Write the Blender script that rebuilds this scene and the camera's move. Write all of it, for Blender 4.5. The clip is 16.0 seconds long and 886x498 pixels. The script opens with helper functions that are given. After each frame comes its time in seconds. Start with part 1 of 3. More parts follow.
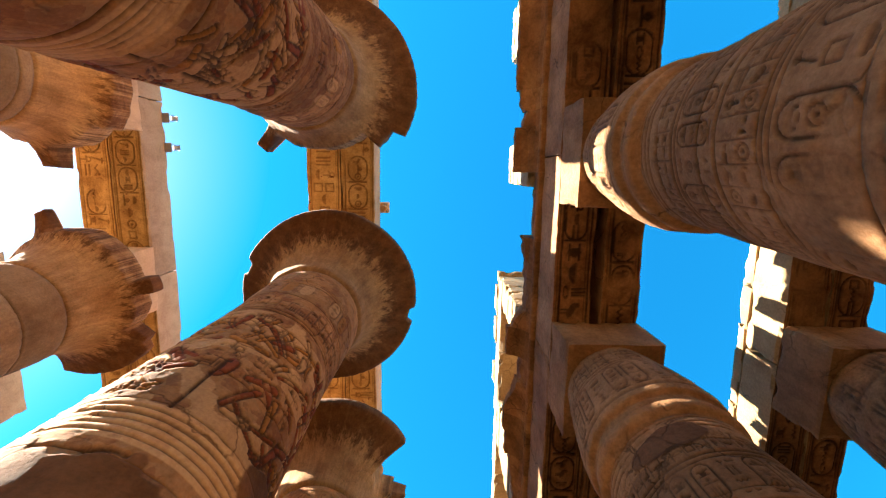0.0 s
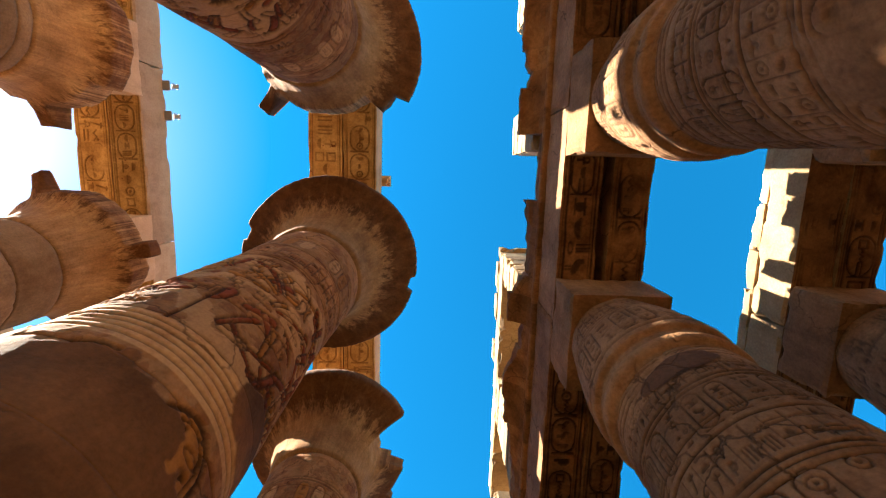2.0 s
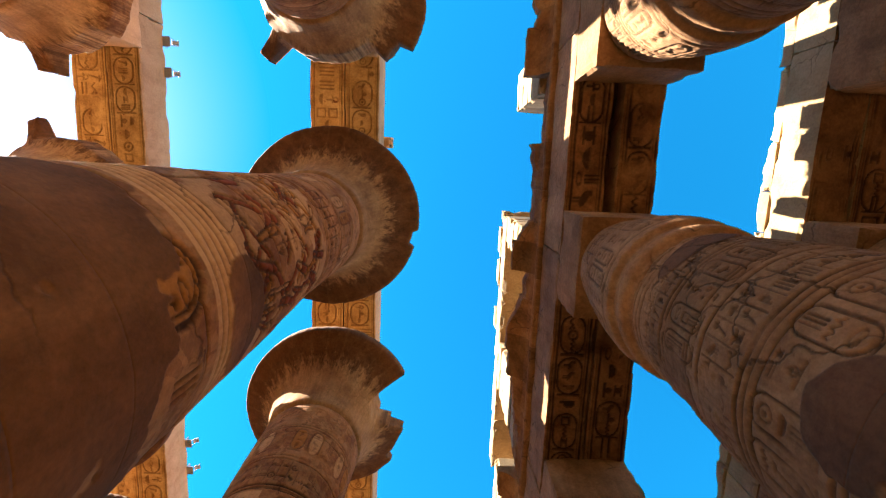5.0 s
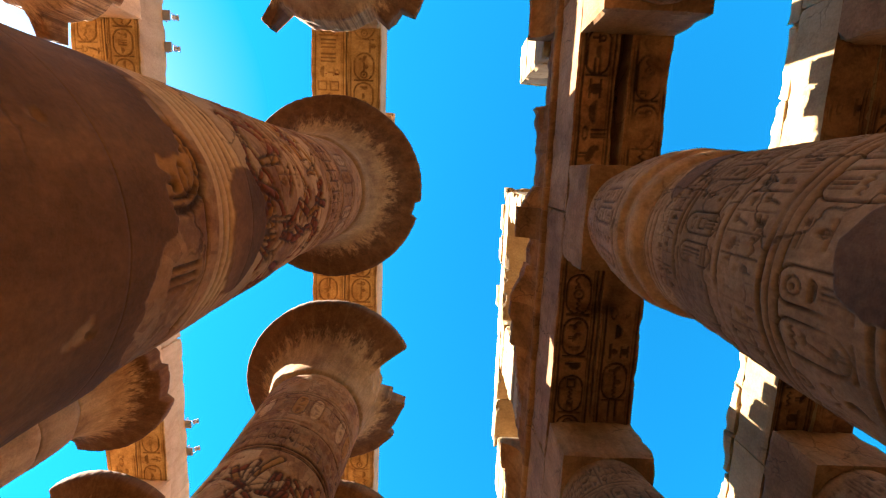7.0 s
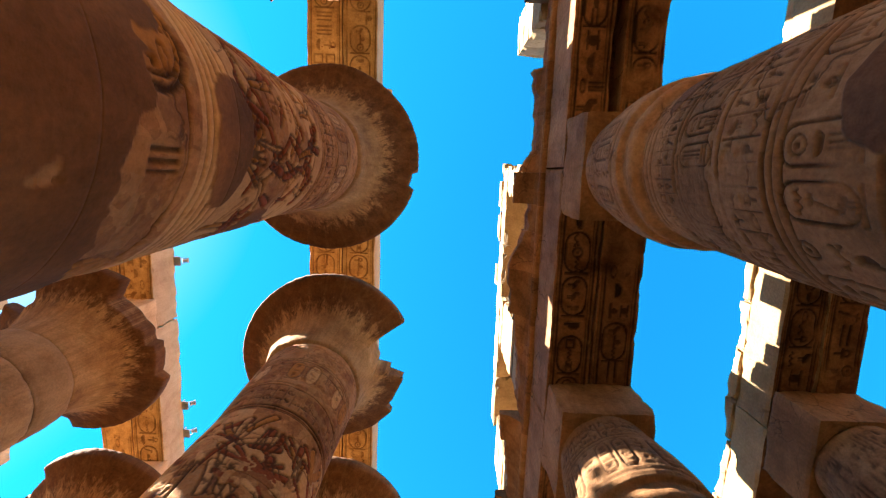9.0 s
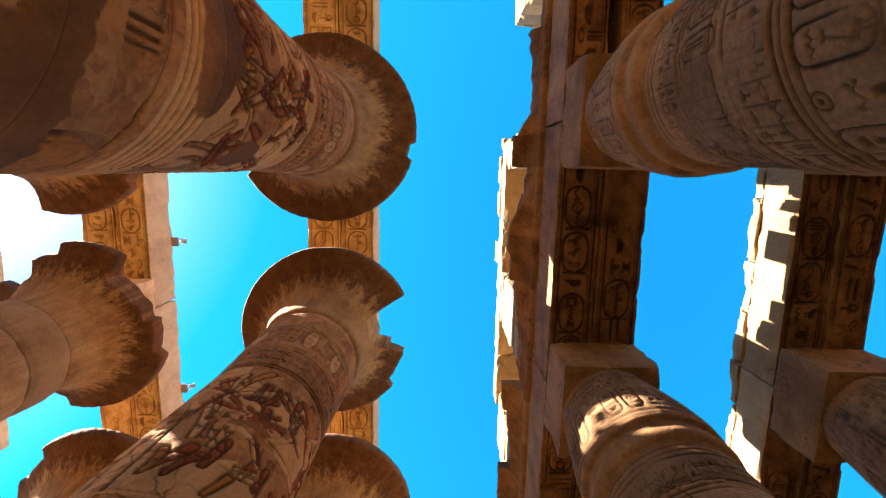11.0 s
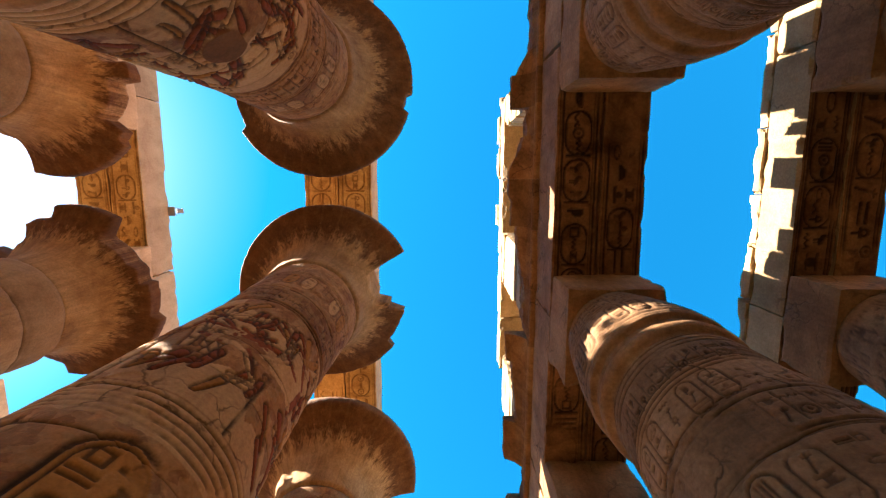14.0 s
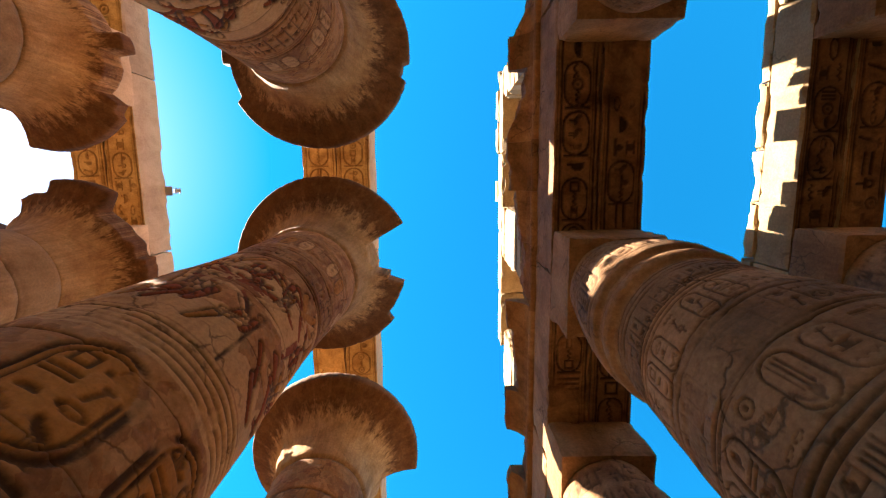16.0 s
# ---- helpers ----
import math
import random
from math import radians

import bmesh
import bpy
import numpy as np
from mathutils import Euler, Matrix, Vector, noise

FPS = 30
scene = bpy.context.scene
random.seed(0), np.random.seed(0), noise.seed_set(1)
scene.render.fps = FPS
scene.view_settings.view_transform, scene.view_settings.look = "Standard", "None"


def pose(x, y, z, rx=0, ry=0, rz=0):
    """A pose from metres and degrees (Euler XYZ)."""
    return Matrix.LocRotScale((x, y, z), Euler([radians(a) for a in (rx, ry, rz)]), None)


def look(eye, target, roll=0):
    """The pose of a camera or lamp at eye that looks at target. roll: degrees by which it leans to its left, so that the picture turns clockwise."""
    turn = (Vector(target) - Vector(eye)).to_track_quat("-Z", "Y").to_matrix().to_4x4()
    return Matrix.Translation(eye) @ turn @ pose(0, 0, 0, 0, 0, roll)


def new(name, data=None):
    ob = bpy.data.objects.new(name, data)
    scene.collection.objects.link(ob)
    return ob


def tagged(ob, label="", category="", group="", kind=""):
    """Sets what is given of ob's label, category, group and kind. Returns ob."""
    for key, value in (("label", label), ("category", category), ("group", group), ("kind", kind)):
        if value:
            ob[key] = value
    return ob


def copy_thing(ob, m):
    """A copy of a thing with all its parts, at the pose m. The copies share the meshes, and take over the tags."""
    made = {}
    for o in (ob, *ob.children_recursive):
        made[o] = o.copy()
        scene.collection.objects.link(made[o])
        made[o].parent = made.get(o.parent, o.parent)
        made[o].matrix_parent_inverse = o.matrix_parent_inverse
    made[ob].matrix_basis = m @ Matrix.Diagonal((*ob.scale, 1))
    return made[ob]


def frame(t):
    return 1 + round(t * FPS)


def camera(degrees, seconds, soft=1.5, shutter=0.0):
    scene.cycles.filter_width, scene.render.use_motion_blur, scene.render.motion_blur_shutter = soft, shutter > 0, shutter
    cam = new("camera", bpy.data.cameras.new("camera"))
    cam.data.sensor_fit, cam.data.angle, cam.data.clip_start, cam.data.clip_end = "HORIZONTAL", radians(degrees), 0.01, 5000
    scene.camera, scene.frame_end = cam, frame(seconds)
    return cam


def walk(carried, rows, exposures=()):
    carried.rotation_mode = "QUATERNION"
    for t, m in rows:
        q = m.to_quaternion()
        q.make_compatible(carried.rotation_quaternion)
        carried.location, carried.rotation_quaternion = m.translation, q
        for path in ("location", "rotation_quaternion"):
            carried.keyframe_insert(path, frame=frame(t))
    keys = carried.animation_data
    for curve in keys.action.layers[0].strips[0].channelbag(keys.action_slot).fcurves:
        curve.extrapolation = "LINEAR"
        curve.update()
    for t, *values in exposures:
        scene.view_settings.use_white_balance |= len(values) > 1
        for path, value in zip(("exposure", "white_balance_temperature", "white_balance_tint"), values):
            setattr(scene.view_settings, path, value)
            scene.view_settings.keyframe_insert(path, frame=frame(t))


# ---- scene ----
cam = camera(88.7, 16.0, soft=1.15)
METRES, EYE, TILT, LEAN, TURN = 9.4, 1.6, 80.35, 0.0, -0.9
ROWS = [
    (0.0, 0.0000, 0.0000, 0.0000, 0.000, 0.000, -0.00),
    (0.5, -0.0065, 0.0058, -0.0303, -0.074, 0.053, -0.38),
    (1.0, -0.0084, 0.0099, -0.0636, -0.137, 0.085, -0.60),
    (1.5, -0.0075, 0.0159, -0.0960, -0.148, 0.106, -0.76),
    (2.0, -0.0101, 0.0215, -0.1304, -0.137, 0.127, -0.89),
    (2.5, -0.0117, 0.0251, -0.1635, -0.148, 0.169, -1.09),
    (3.0, -0.0126, 0.0338, -0.1950, -0.212, 0.201, -1.23),
    (3.5, -0.0170, 0.0393, -0.2272, -0.233, 0.212, -1.31),
    (4.0, -0.0187, 0.0432, -0.2577, -0.212, 0.243, -1.37),
    (6.5, -0.0261, 0.0692, -0.4122, -0.254, 0.455, -1.41),
    (7.0, -0.0278, 0.0739, -0.4395, -0.222, 0.476, -1.39),
    (7.5, -0.0228, 0.0782, -0.4687, -0.243, 0.486, -1.34),
    (8.0, -0.0193, 0.0830, -0.4957, -0.275, 0.529, -1.31),
    (8.5, -0.0201, 0.0891, -0.5255, -0.243, 0.560, -1.27),
    (9.0, -0.0159, 0.0930, -0.5560, -0.222, 0.592, -1.13),
    (11.5, -0.0080, 0.1188, -0.7050, -0.053, 0.783, -0.30),
    (12.0, -0.0102, 0.1243, -0.7341, -0.021, 0.804, -0.16),
    (12.5, -0.0065, 0.1314, -0.7662, 0.021, 0.825, -0.03),
    (13.0, -0.0061, 0.1351, -0.7988, 0.063, 0.867, 0.19),
    (13.5, -0.0069, 0.1406, -0.8296, 0.116, 0.857, 0.51),
    (14.0, -0.0008, 0.1464, -0.8607, 0.127, 0.888, 0.83),
    (14.5, 0.0011, 0.1501, -0.8896, 0.190, 0.931, 1.10),
    (15.0, -0.0025, 0.1567, -0.9197, 0.233, 0.952, 1.27),
    (15.5, -0.0013, 0.1623, -0.9504, 0.222, 0.973, 1.39),
    (16.0, 0.0019, 0.1664, -0.9792, 0.233, 0.994, 1.51),
]
# stops of exposure and the white balance along the way
LIGHT = [(0.0, 2.6), (0.5, 2.2), (2.0, 2.24), (3.0, 2.42), (3.6, 2.55), (4.2, 2.55), (6.3, 2.6), (8.5, 2.72), (9.2, 2.72), (12.0, 2.75), (12.9, 2.85), (13.6, 2.75), (14.2, 2.55), (15.2, 2.58), (16.0, 2.55)]
walk(cam, [(t, pose(0, 0, EYE, TILT, LEAN, TURN) @ pose(METRES * x, METRES * y, METRES * z, 90 + pitch, roll, yaw)) for t, x, y, z, yaw, pitch, roll in ROWS], [(t, e + 0.46, 7000, 12) for t, e in LIGHT])

# ---- world, sun ----
SUN_DIR = Vector((-1.0, -0.07, 0.88)).normalized()
SUN_EL = math.asin(SUN_DIR.z)
SUN_AZ = math.atan2(SUN_DIR.x, SUN_DIR.y)
world = bpy.data.worlds.new("world")
scene.world = world
world.use_nodes = True
wn = world.node_tree.nodes
sky = wn.new("ShaderNodeTexSky")
sky.sky_type = "NISHITA"
sky.sun_disc = False
sky.sun_elevation = SUN_EL
sky.sun_rotation = SUN_AZ
sky.air_density = 1.0
sky.dust_density = 0.3
sky.ozone_density = 3.0
deep = wn.new("ShaderNodeHueSaturation")
deep.inputs["Hue"].default_value = 0.487
deep.inputs["Saturation"].default_value = 1.55
deep.inputs["Value"].default_value = 2.9
world.node_tree.links.new(sky.outputs[0], deep.inputs["Color"])
world.node_tree.links.new(deep.outputs[0], wn["Background"].inputs[0])
wn["Background"].inputs[1].default_value = 0.0200
sun_data = bpy.data.lights.new("sun", "SUN")
sun_data.energy = 5.0
sun_data.angle = radians(0.53)
sun_data.color = (1.0, 0.92, 0.79)
sun = new("sun", sun_data)
sun.matrix_world = look(SUN_DIR * 80, (0, 0, 0))


# ---- materials ----
def ramp(nt, fac, stops):
    r = nt.nodes.new("ShaderNodeValToRGB")
    e = r.color_ramp.elements
    while len(e) < len(stops):
        e.new(0.5)
    for k, (p, c) in zip(e, stops):
        k.position, k.color = p, (*c, 1)
    nt.links.new(fac, r.inputs[0])
    return r.outputs[0]


def tex_noise(nt, vec, scale, detail=6, rough=0.6, dist=0.0):
    n = nt.nodes.new("ShaderNodeTexNoise")
    n.inputs["Scale"].default_value = scale
    n.inputs["Detail"].default_value = detail
    n.inputs["Roughness"].default_value = rough
    n.inputs["Distortion"].default_value = dist
    nt.links.new(vec, n.inputs["Vector"])
    return n.outputs[0]


def mix(nt, kind, fac, a, b):
    m = nt.nodes.new("ShaderNodeMix")
    m.data_type, m.blend_type = "RGBA", kind
    for sock, val in ((m.inputs[0], fac), (m.inputs[6], a), (m.inputs[7], b)):
        if isinstance(val, (int, float)):
            sock.default_value = val
        elif isinstance(val, tuple):
            sock.default_value = (*val, 1)
        else:
            nt.links.new(val, sock)
    return m.outputs[2]


def maths(nt, op, a, b=0.0):
    m = nt.nodes.new("ShaderNodeMath")
    m.operation = op
    for sock, val in zip(m.inputs, (a, b)):
        if isinstance(val, (int, float)):
            sock.default_value = val
        else:
            nt.links.new(val, sock)
    return m.outputs[0]


def stone(name, dark, mid, light, grain=0.5, patches=(), stain=0.35, scale=1.0, piece=0.12, bump=0.02, pigments=(), petals=None, grime_shade=None, plaster=None, outer=0.585, cracks=0.0, streaks=0.55, flaked=None):
    """Weathered sandstone. patches: (colour, noise scale, threshold, softness, stretch z) of paint or plaster that is left on it."""
    m = bpy.data.materials.new(name)
    m.use_nodes = True
    nt = m.node_tree
    bsdf = nt.nodes["Principled BSDF"]
    bsdf.inputs["Roughness"].default_value = 0.9
    bsdf.inputs["Specular IOR Level"].default_value = 0.2
    geo = nt.nodes.new("ShaderNodeNewGeometry").outputs["Position"]
    n1 = tex_noise(nt, geo, 0.9 * scale, 8, 0.62, 0.4)
    col = ramp(nt, n1, [(0.3, dark), (0.5, mid), (0.72, light)])
    for k, (c, s, th, soft, st) in enumerate(patches):
        mp = nt.nodes.new("ShaderNodeMapping")
        mp.inputs["Location"].default_value = (3.1 * k + 1, 7.7 * k, 1.3 * k)
        mp.inputs["Scale"].default_value = (1, 1, st)
        nt.links.new(geo, mp.inputs[0])
        n = tex_noise(nt, mp.outputs[0], s, 7, 0.55, 0.8)
        mask = ramp(nt, n, [(th, (0, 0, 0)), (th + soft, (1, 1, 1))])
        col = mix(nt, "MIX", mask, col, c)
    if flaked:
        # angular scraps of old paint and plaster between flaked places
        warp = nt.nodes.new("ShaderNodeVectorMath")
        warp.operation = "MULTIPLY_ADD"
        wob = nt.nodes.new("ShaderNodeTexNoise")
        wob.inputs["Scale"].default_value, wob.inputs["Detail"].default_value = 3.5, 5
        nt.links.new(geo, wob.inputs["Vector"])
        nt.links.new(wob.outputs["Color"], warp.inputs[0])
        warp.inputs[1].default_value = (0.22, 0.22, 0.22)
        nt.links.new(geo, warp.inputs[2])
        for k, (c, sc, lo) in enumerate(zip(flaked, (2.6, 3.4), (0.74, 0.86))):
            vor = nt.nodes.new("ShaderNodeTexVoronoi")
            vor.inputs["Scale"].default_value = sc
            vor.inputs["Detail"].default_value = 1.0
            nt.links.new(warp.outputs[0], vor.inputs["Vector"])
            pick = nt.nodes.new("ShaderNodeSeparateColor")
            nt.links.new(vor.outputs["Color"], pick.inputs[0])
            mask = ramp(nt, pick.outputs[0], [(lo, (0, 0, 0)), (lo + 0.02, (1, 1, 1))])
            worn = ramp(nt, tex_noise(nt, geo, 5.0, 7, 0.7), [(0.36, (0.15,) * 3), (0.5, (1, 1, 1))])
            col = mix(nt, "MIX", maths(nt, "MULTIPLY", maths(nt, "MULTIPLY", mask, worn), 0.42), col, c)
    if pigments:
        # paint left in the carved figures: three masks in one attribute, worn by noise
        at = nt.nodes.new("ShaderNodeAttribute")
        at.attribute_name = "pigment"
        sep = nt.nodes.new("ShaderNodeSeparateColor")
        nt.links.new(at.outputs["Color"], sep.inputs[0])
        keep = ramp(nt, tex_noise(nt, geo, 2.6, 7, 0.65, 0.5), [(0.3, (0.2,) * 3), (0.44, (1, 1, 1))])
        for k, c in enumerate(pigments):
            col = mix(nt, "MIX", maths(nt, "MULTIPLY", maths(nt, "MULTIPLY", sep.outputs[k], keep), 0.93), col, c)
    if grime_shade:
        # old paint and soot in the sunk signs, deepened to stand for groove shade
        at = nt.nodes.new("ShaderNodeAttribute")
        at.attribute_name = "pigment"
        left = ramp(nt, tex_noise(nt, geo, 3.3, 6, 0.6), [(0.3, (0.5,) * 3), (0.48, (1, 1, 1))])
        col = mix(nt, "MIX", maths(nt, "MULTIPLY", maths(nt, "MULTIPLY", at.outputs["Alpha"], left), grime_shade[1]), col, grime_shade[0])
    if plaster:
        at = nt.nodes.new("ShaderNodeAttribute")
        at.attribute_name = "plaster"
        smear = ramp(nt, tex_noise(nt, geo, 1.1, 7, 0.55, 0.4), [(0.28, tuple(v * 0.62 for v in plaster)), (0.5, plaster), (0.72, tuple(v * 1.35 for v in plaster))])
        col = mix(nt, "MIX", at.outputs["Fac"], col, smear)
    if petals:
        # brown painted leaves on the outer part of a bell capital, pointing inwards
        ob = nt.nodes.new("ShaderNodeTexCoord").outputs["Object"]
        sx = nt.nodes.new("ShaderNodeSeparateXYZ")
        nt.links.new(ob, sx.inputs[0])
        r = maths(nt, "SQRT", maths(nt, "ADD", maths(nt, "POWER", sx.outputs[0], 2.0), maths(nt, "POWER", sx.outputs[1], 2.0)))
        ang = maths(nt, "ARCTAN2", sx.outputs[1], sx.outputs[0])
        tip = maths(nt, "ABSOLUTE", maths(nt, "SINE", maths(nt, "MULTIPLY", ang, 14.0)))
        worn = tex_noise(nt, ob, 2.4, 8, 0.72, 0.6)
        streak = nt.nodes.new("ShaderNodeCombineXYZ")
        nt.links.new(maths(nt, "MULTIPLY", ang, 5.0), streak.inputs[0])
        nt.links.new(maths(nt, "MULTIPLY", r, 0.9), streak.inputs[1])
        fray = tex_noise(nt, streak.outputs[0], 2.2, 6, 0.65)
        edge = maths(nt, "ADD", maths(nt, "MULTIPLY", tip, 0.08), maths(nt, "ADD", maths(nt, "MULTIPLY", maths(nt, "SUBTRACT", worn, 0.5), 0.6), maths(nt, "MULTIPLY", maths(nt, "SUBTRACT", fray, 0.5), 1.5)))
        inner = ramp(nt, maths(nt, "MULTIPLY", maths(nt, "ADD", r, edge), 0.25), [(outer - 0.03, (0, 0, 0)), (outer + 0.06, (1, 1, 1))])
        lines = ramp(nt, tex_noise(nt, streak.outputs[0], 3.0, 6, 0.7), [(0.3, (0.5,) * 3), (0.66, (1, 1, 1))])
        col = mix(nt, "MIX", maths(nt, "MULTIPLY", inner, maths(nt, "ADD", 0.62, maths(nt, "MULTIPLY", worn, 0.55))), col, petals)
        seam = ramp(nt, tip, [(0.1, (1, 1, 1)), (0.3, (0, 0, 0))])
        col = mix(nt, "MIX", maths(nt, "MULTIPLY", maths(nt, "MULTIPLY", seam, worn), 0.09), col, light)
        col = mix(nt, "MULTIPLY", streaks, col, lines)
        cell = nt.nodes.new("ShaderNodeCombineXYZ")
        nt.links.new(maths(nt, "MULTIPLY", ang, 11.0), cell.inputs[0])
        nt.links.new(maths(nt, "MULTIPLY", r, 2.2), cell.inputs[1])
        strokes = ramp(nt, tex_noise(nt, cell.outputs[0], 1.6, 4, 0.6, 1.2), [(0.42, (1, 1, 1)), (0.49, (0, 0, 0))])
        belt = ramp(nt, maths(nt, "MULTIPLY", r, 0.25), [(0.5, (0, 0, 0)), (0.56, (1, 1, 1)), (0.76, (0, 0, 0))])
        col = mix(nt, "MIX", maths(nt, "MULTIPLY", maths(nt, "MULTIPLY", strokes, belt), 0.6), col, tuple(v * 0.45 for v in petals))
    # fine grain, pores and dark stains
    n2 = tex_noise(nt, geo, 14, 8, 0.7)
    col = mix(nt, "OVERLAY", grain, col, ramp(nt, n2, [(0.25, (0.25,) * 3), (0.75, (0.75,) * 3)]))
    mp = nt.nodes.new("ShaderNodeMapping")
    mp.inputs["Scale"].default_value = (1.6, 1.6, 0.35)
    nt.links.new(geo, mp.inputs[0])
    n3 = tex_noise(nt, mp.outputs[0], 1.2, 6, 0.65, 0.6)
    col = mix(nt, "MULTIPLY", stain, col, ramp(nt, n3, [(0.32, (0.38, 0.31, 0.25)), (0.55, (1, 1, 1))]))
    crack = None
    if cracks:
        # wandering cracks and open joints, only here and there
        warp = nt.nodes.new("ShaderNodeVectorMath")
        warp.operation = "MULTIPLY_ADD"
        wob = nt.nodes.new("ShaderNodeTexNoise")
        wob.inputs["Scale"].default_value, wob.inputs["Detail"].default_value = 2.3, 6
        nt.links.new(geo, wob.inputs["Vector"])
        nt.links.new(wob.outputs["Color"], warp.inputs[0])
        warp.inputs[1].default_value = (0.55, 0.55, 0.55)
        nt.links.new(geo, warp.inputs[2])
        vor = nt.nodes.new("ShaderNodeTexVoronoi")
        vor.feature = "DISTANCE_TO_EDGE"
        vor.inputs["Scale"].default_value = 0.85
        nt.links.new(warp.outputs[0], vor.inputs["Vector"])
        line = ramp(nt, vor.outputs["Distance"], [(0.004, (1, 1, 1)), (0.022, (0, 0, 0))])
        where = ramp(nt, tex_noise(nt, geo, 0.6, 3), [(0.5, (0, 0, 0)), (0.6, (1, 1, 1))])
        crack = maths(nt, "MULTIPLY", maths(nt, "MULTIPLY", line, where), cracks)
        col = mix(nt, "MIX", crack, col, tuple(v * 0.3 for v in dark))
    info = nt.nodes.new("ShaderNodeObjectInfo").outputs["Random"]
    tone = ramp(nt, info, [(0, (0.5 - piece,) * 3), (1, (0.5 + piece,) * 3)])
    col = mix(nt, "OVERLAY", 1.0, col, tone)
    nt.links.new(col, bsdf.inputs["Base Color"])
    b1 = nt.nodes.new("ShaderNodeBump")
    b1.inputs["Strength"].default_value = 0.7
    b1.inputs["Distance"].default_value = bump
    h = maths(nt, "ADD", maths(nt, "MULTIPLY", n2, 0.5), tex_noise(nt, geo, 4.5, 8, 0.7, 0.3))
    if crack is not None:
        h = maths(nt, "SUBTRACT", h, crack)
    nt.links.new(h, b1.inputs["Height"])
    nt.links.new(b1.outputs[0], bsdf.inputs["Normal"])
    return m


WHITE, RED = (0.355, 0.201, 0.095), (0.182, 0.052, 0.022)
M_NAVE = stone("painted_sandstone", (0.218, 0.083, 0.026), (0.397, 0.177, 0.064), (0.538, 0.261, 0.106), flaked=(WHITE, RED), pigments=((0.566, 0.305, 0.136), (0.264, 0.058, 0.021), (0.428, 0.168, 0.036)), grime_shade=((0.045, 0.019, 0.009), 0.92), plaster=(0.185, 0.075, 0.025), cracks=0.6)
M_CAP = stone("capital_sandstone", (0.302, 0.142, 0.055), (0.440, 0.229, 0.096), (0.549, 0.315, 0.142), cracks=0.22, stain=0.45, petals=(0.125, 0.046, 0.0135))
M_FAR = stone("far_sandstone", (0.3, 0.155, 0.072), (0.4, 0.222, 0.108), (0.47, 0.28, 0.145), stain=0.3, cracks=0.15, grime_shade=((0.11, 0.05, 0.022), 0.5))
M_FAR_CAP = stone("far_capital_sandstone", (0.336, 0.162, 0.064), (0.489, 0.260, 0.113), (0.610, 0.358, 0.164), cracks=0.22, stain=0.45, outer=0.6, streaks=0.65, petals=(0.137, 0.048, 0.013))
M_SIDE = stone("side_sandstone", (0.165, 0.084, 0.038), (0.268, 0.139, 0.068), (0.365, 0.2, 0.104), pigments=((0.36, 0.195, 0.092), (0.19, 0.078, 0.034), (0.33, 0.155, 0.06)), cracks=0.7, grain=0.65, bump=0.03, grime_shade=((0.038, 0.016, 0.0075), 0.8), plaster=(0.117, 0.054, 0.028))
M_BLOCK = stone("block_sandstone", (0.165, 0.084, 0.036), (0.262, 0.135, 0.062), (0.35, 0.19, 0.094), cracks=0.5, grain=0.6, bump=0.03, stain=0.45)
M_SOFFIT = stone("soffit_sandstone", (0.27, 0.148, 0.056), (0.46, 0.3, 0.128), (0.6, 0.43, 0.215), patches=[((0.21, 0.08, 0.04), 2.2, 0.66, 0.04, 1.0)], stain=0.45, grime_shade=((0.13, 0.06, 0.022), 0.7))
# darker stone for architrave undersides, with their shade put into the colour
M_UNDERSHADE = stone("undershade_sandstone", (0.095, 0.038, 0.014), (0.215, 0.098, 0.038), (0.33, 0.165, 0.068), stain=0.75, grime_shade=((0.015, 0.007, 0.003), 0.92))
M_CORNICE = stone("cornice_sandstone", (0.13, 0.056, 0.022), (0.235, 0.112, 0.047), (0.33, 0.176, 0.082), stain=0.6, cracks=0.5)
M_BEAM = stone("beam_sandstone", (0.35, 0.2, 0.105), (0.45, 0.278, 0.155), (0.52, 0.335, 0.195), cracks=0.12, stain=0.25, grain=0.35)
M_PALE = stone("pale_sunlit_stone", (0.291, 0.180, 0.093), (0.379, 0.257, 0.138), (0.441, 0.309, 0.179), stain=0.25, cracks=0.5)
M_SAND = stone("sand", (0.16, 0.098, 0.046), (0.196, 0.123, 0.06), (0.23, 0.148, 0.074), stain=0.1)


def plain(name, c, rough=0.5, metal=0.0):
    m = bpy.data.materials.new(name)
    m.use_nodes = True
    b = m.node_tree.nodes["Principled BSDF"]
    b.inputs["Roughness"].default_value, b.inputs["Metallic"].default_value = rough, metal
    geo = m.node_tree.nodes.new("ShaderNodeNewGeometry").outputs["Position"]
    n = tex_noise(m.node_tree, geo, 20, 4)
    m.node_tree.links.new(ramp(m.node_tree, n, [(0.3, tuple(v * 0.75 for v in c)), (0.7, c)]), b.inputs["Base Color"])
    return m


M_GREY = plain("grey_housing", (0.33, 0.33, 0.36), 0.5, 0.3)
M_GLASS = plain("lamp_glass", (0.08, 0.09, 0.11), 0.1)


# ---- mesh helpers ----
rng = np.random.default_rng(7)


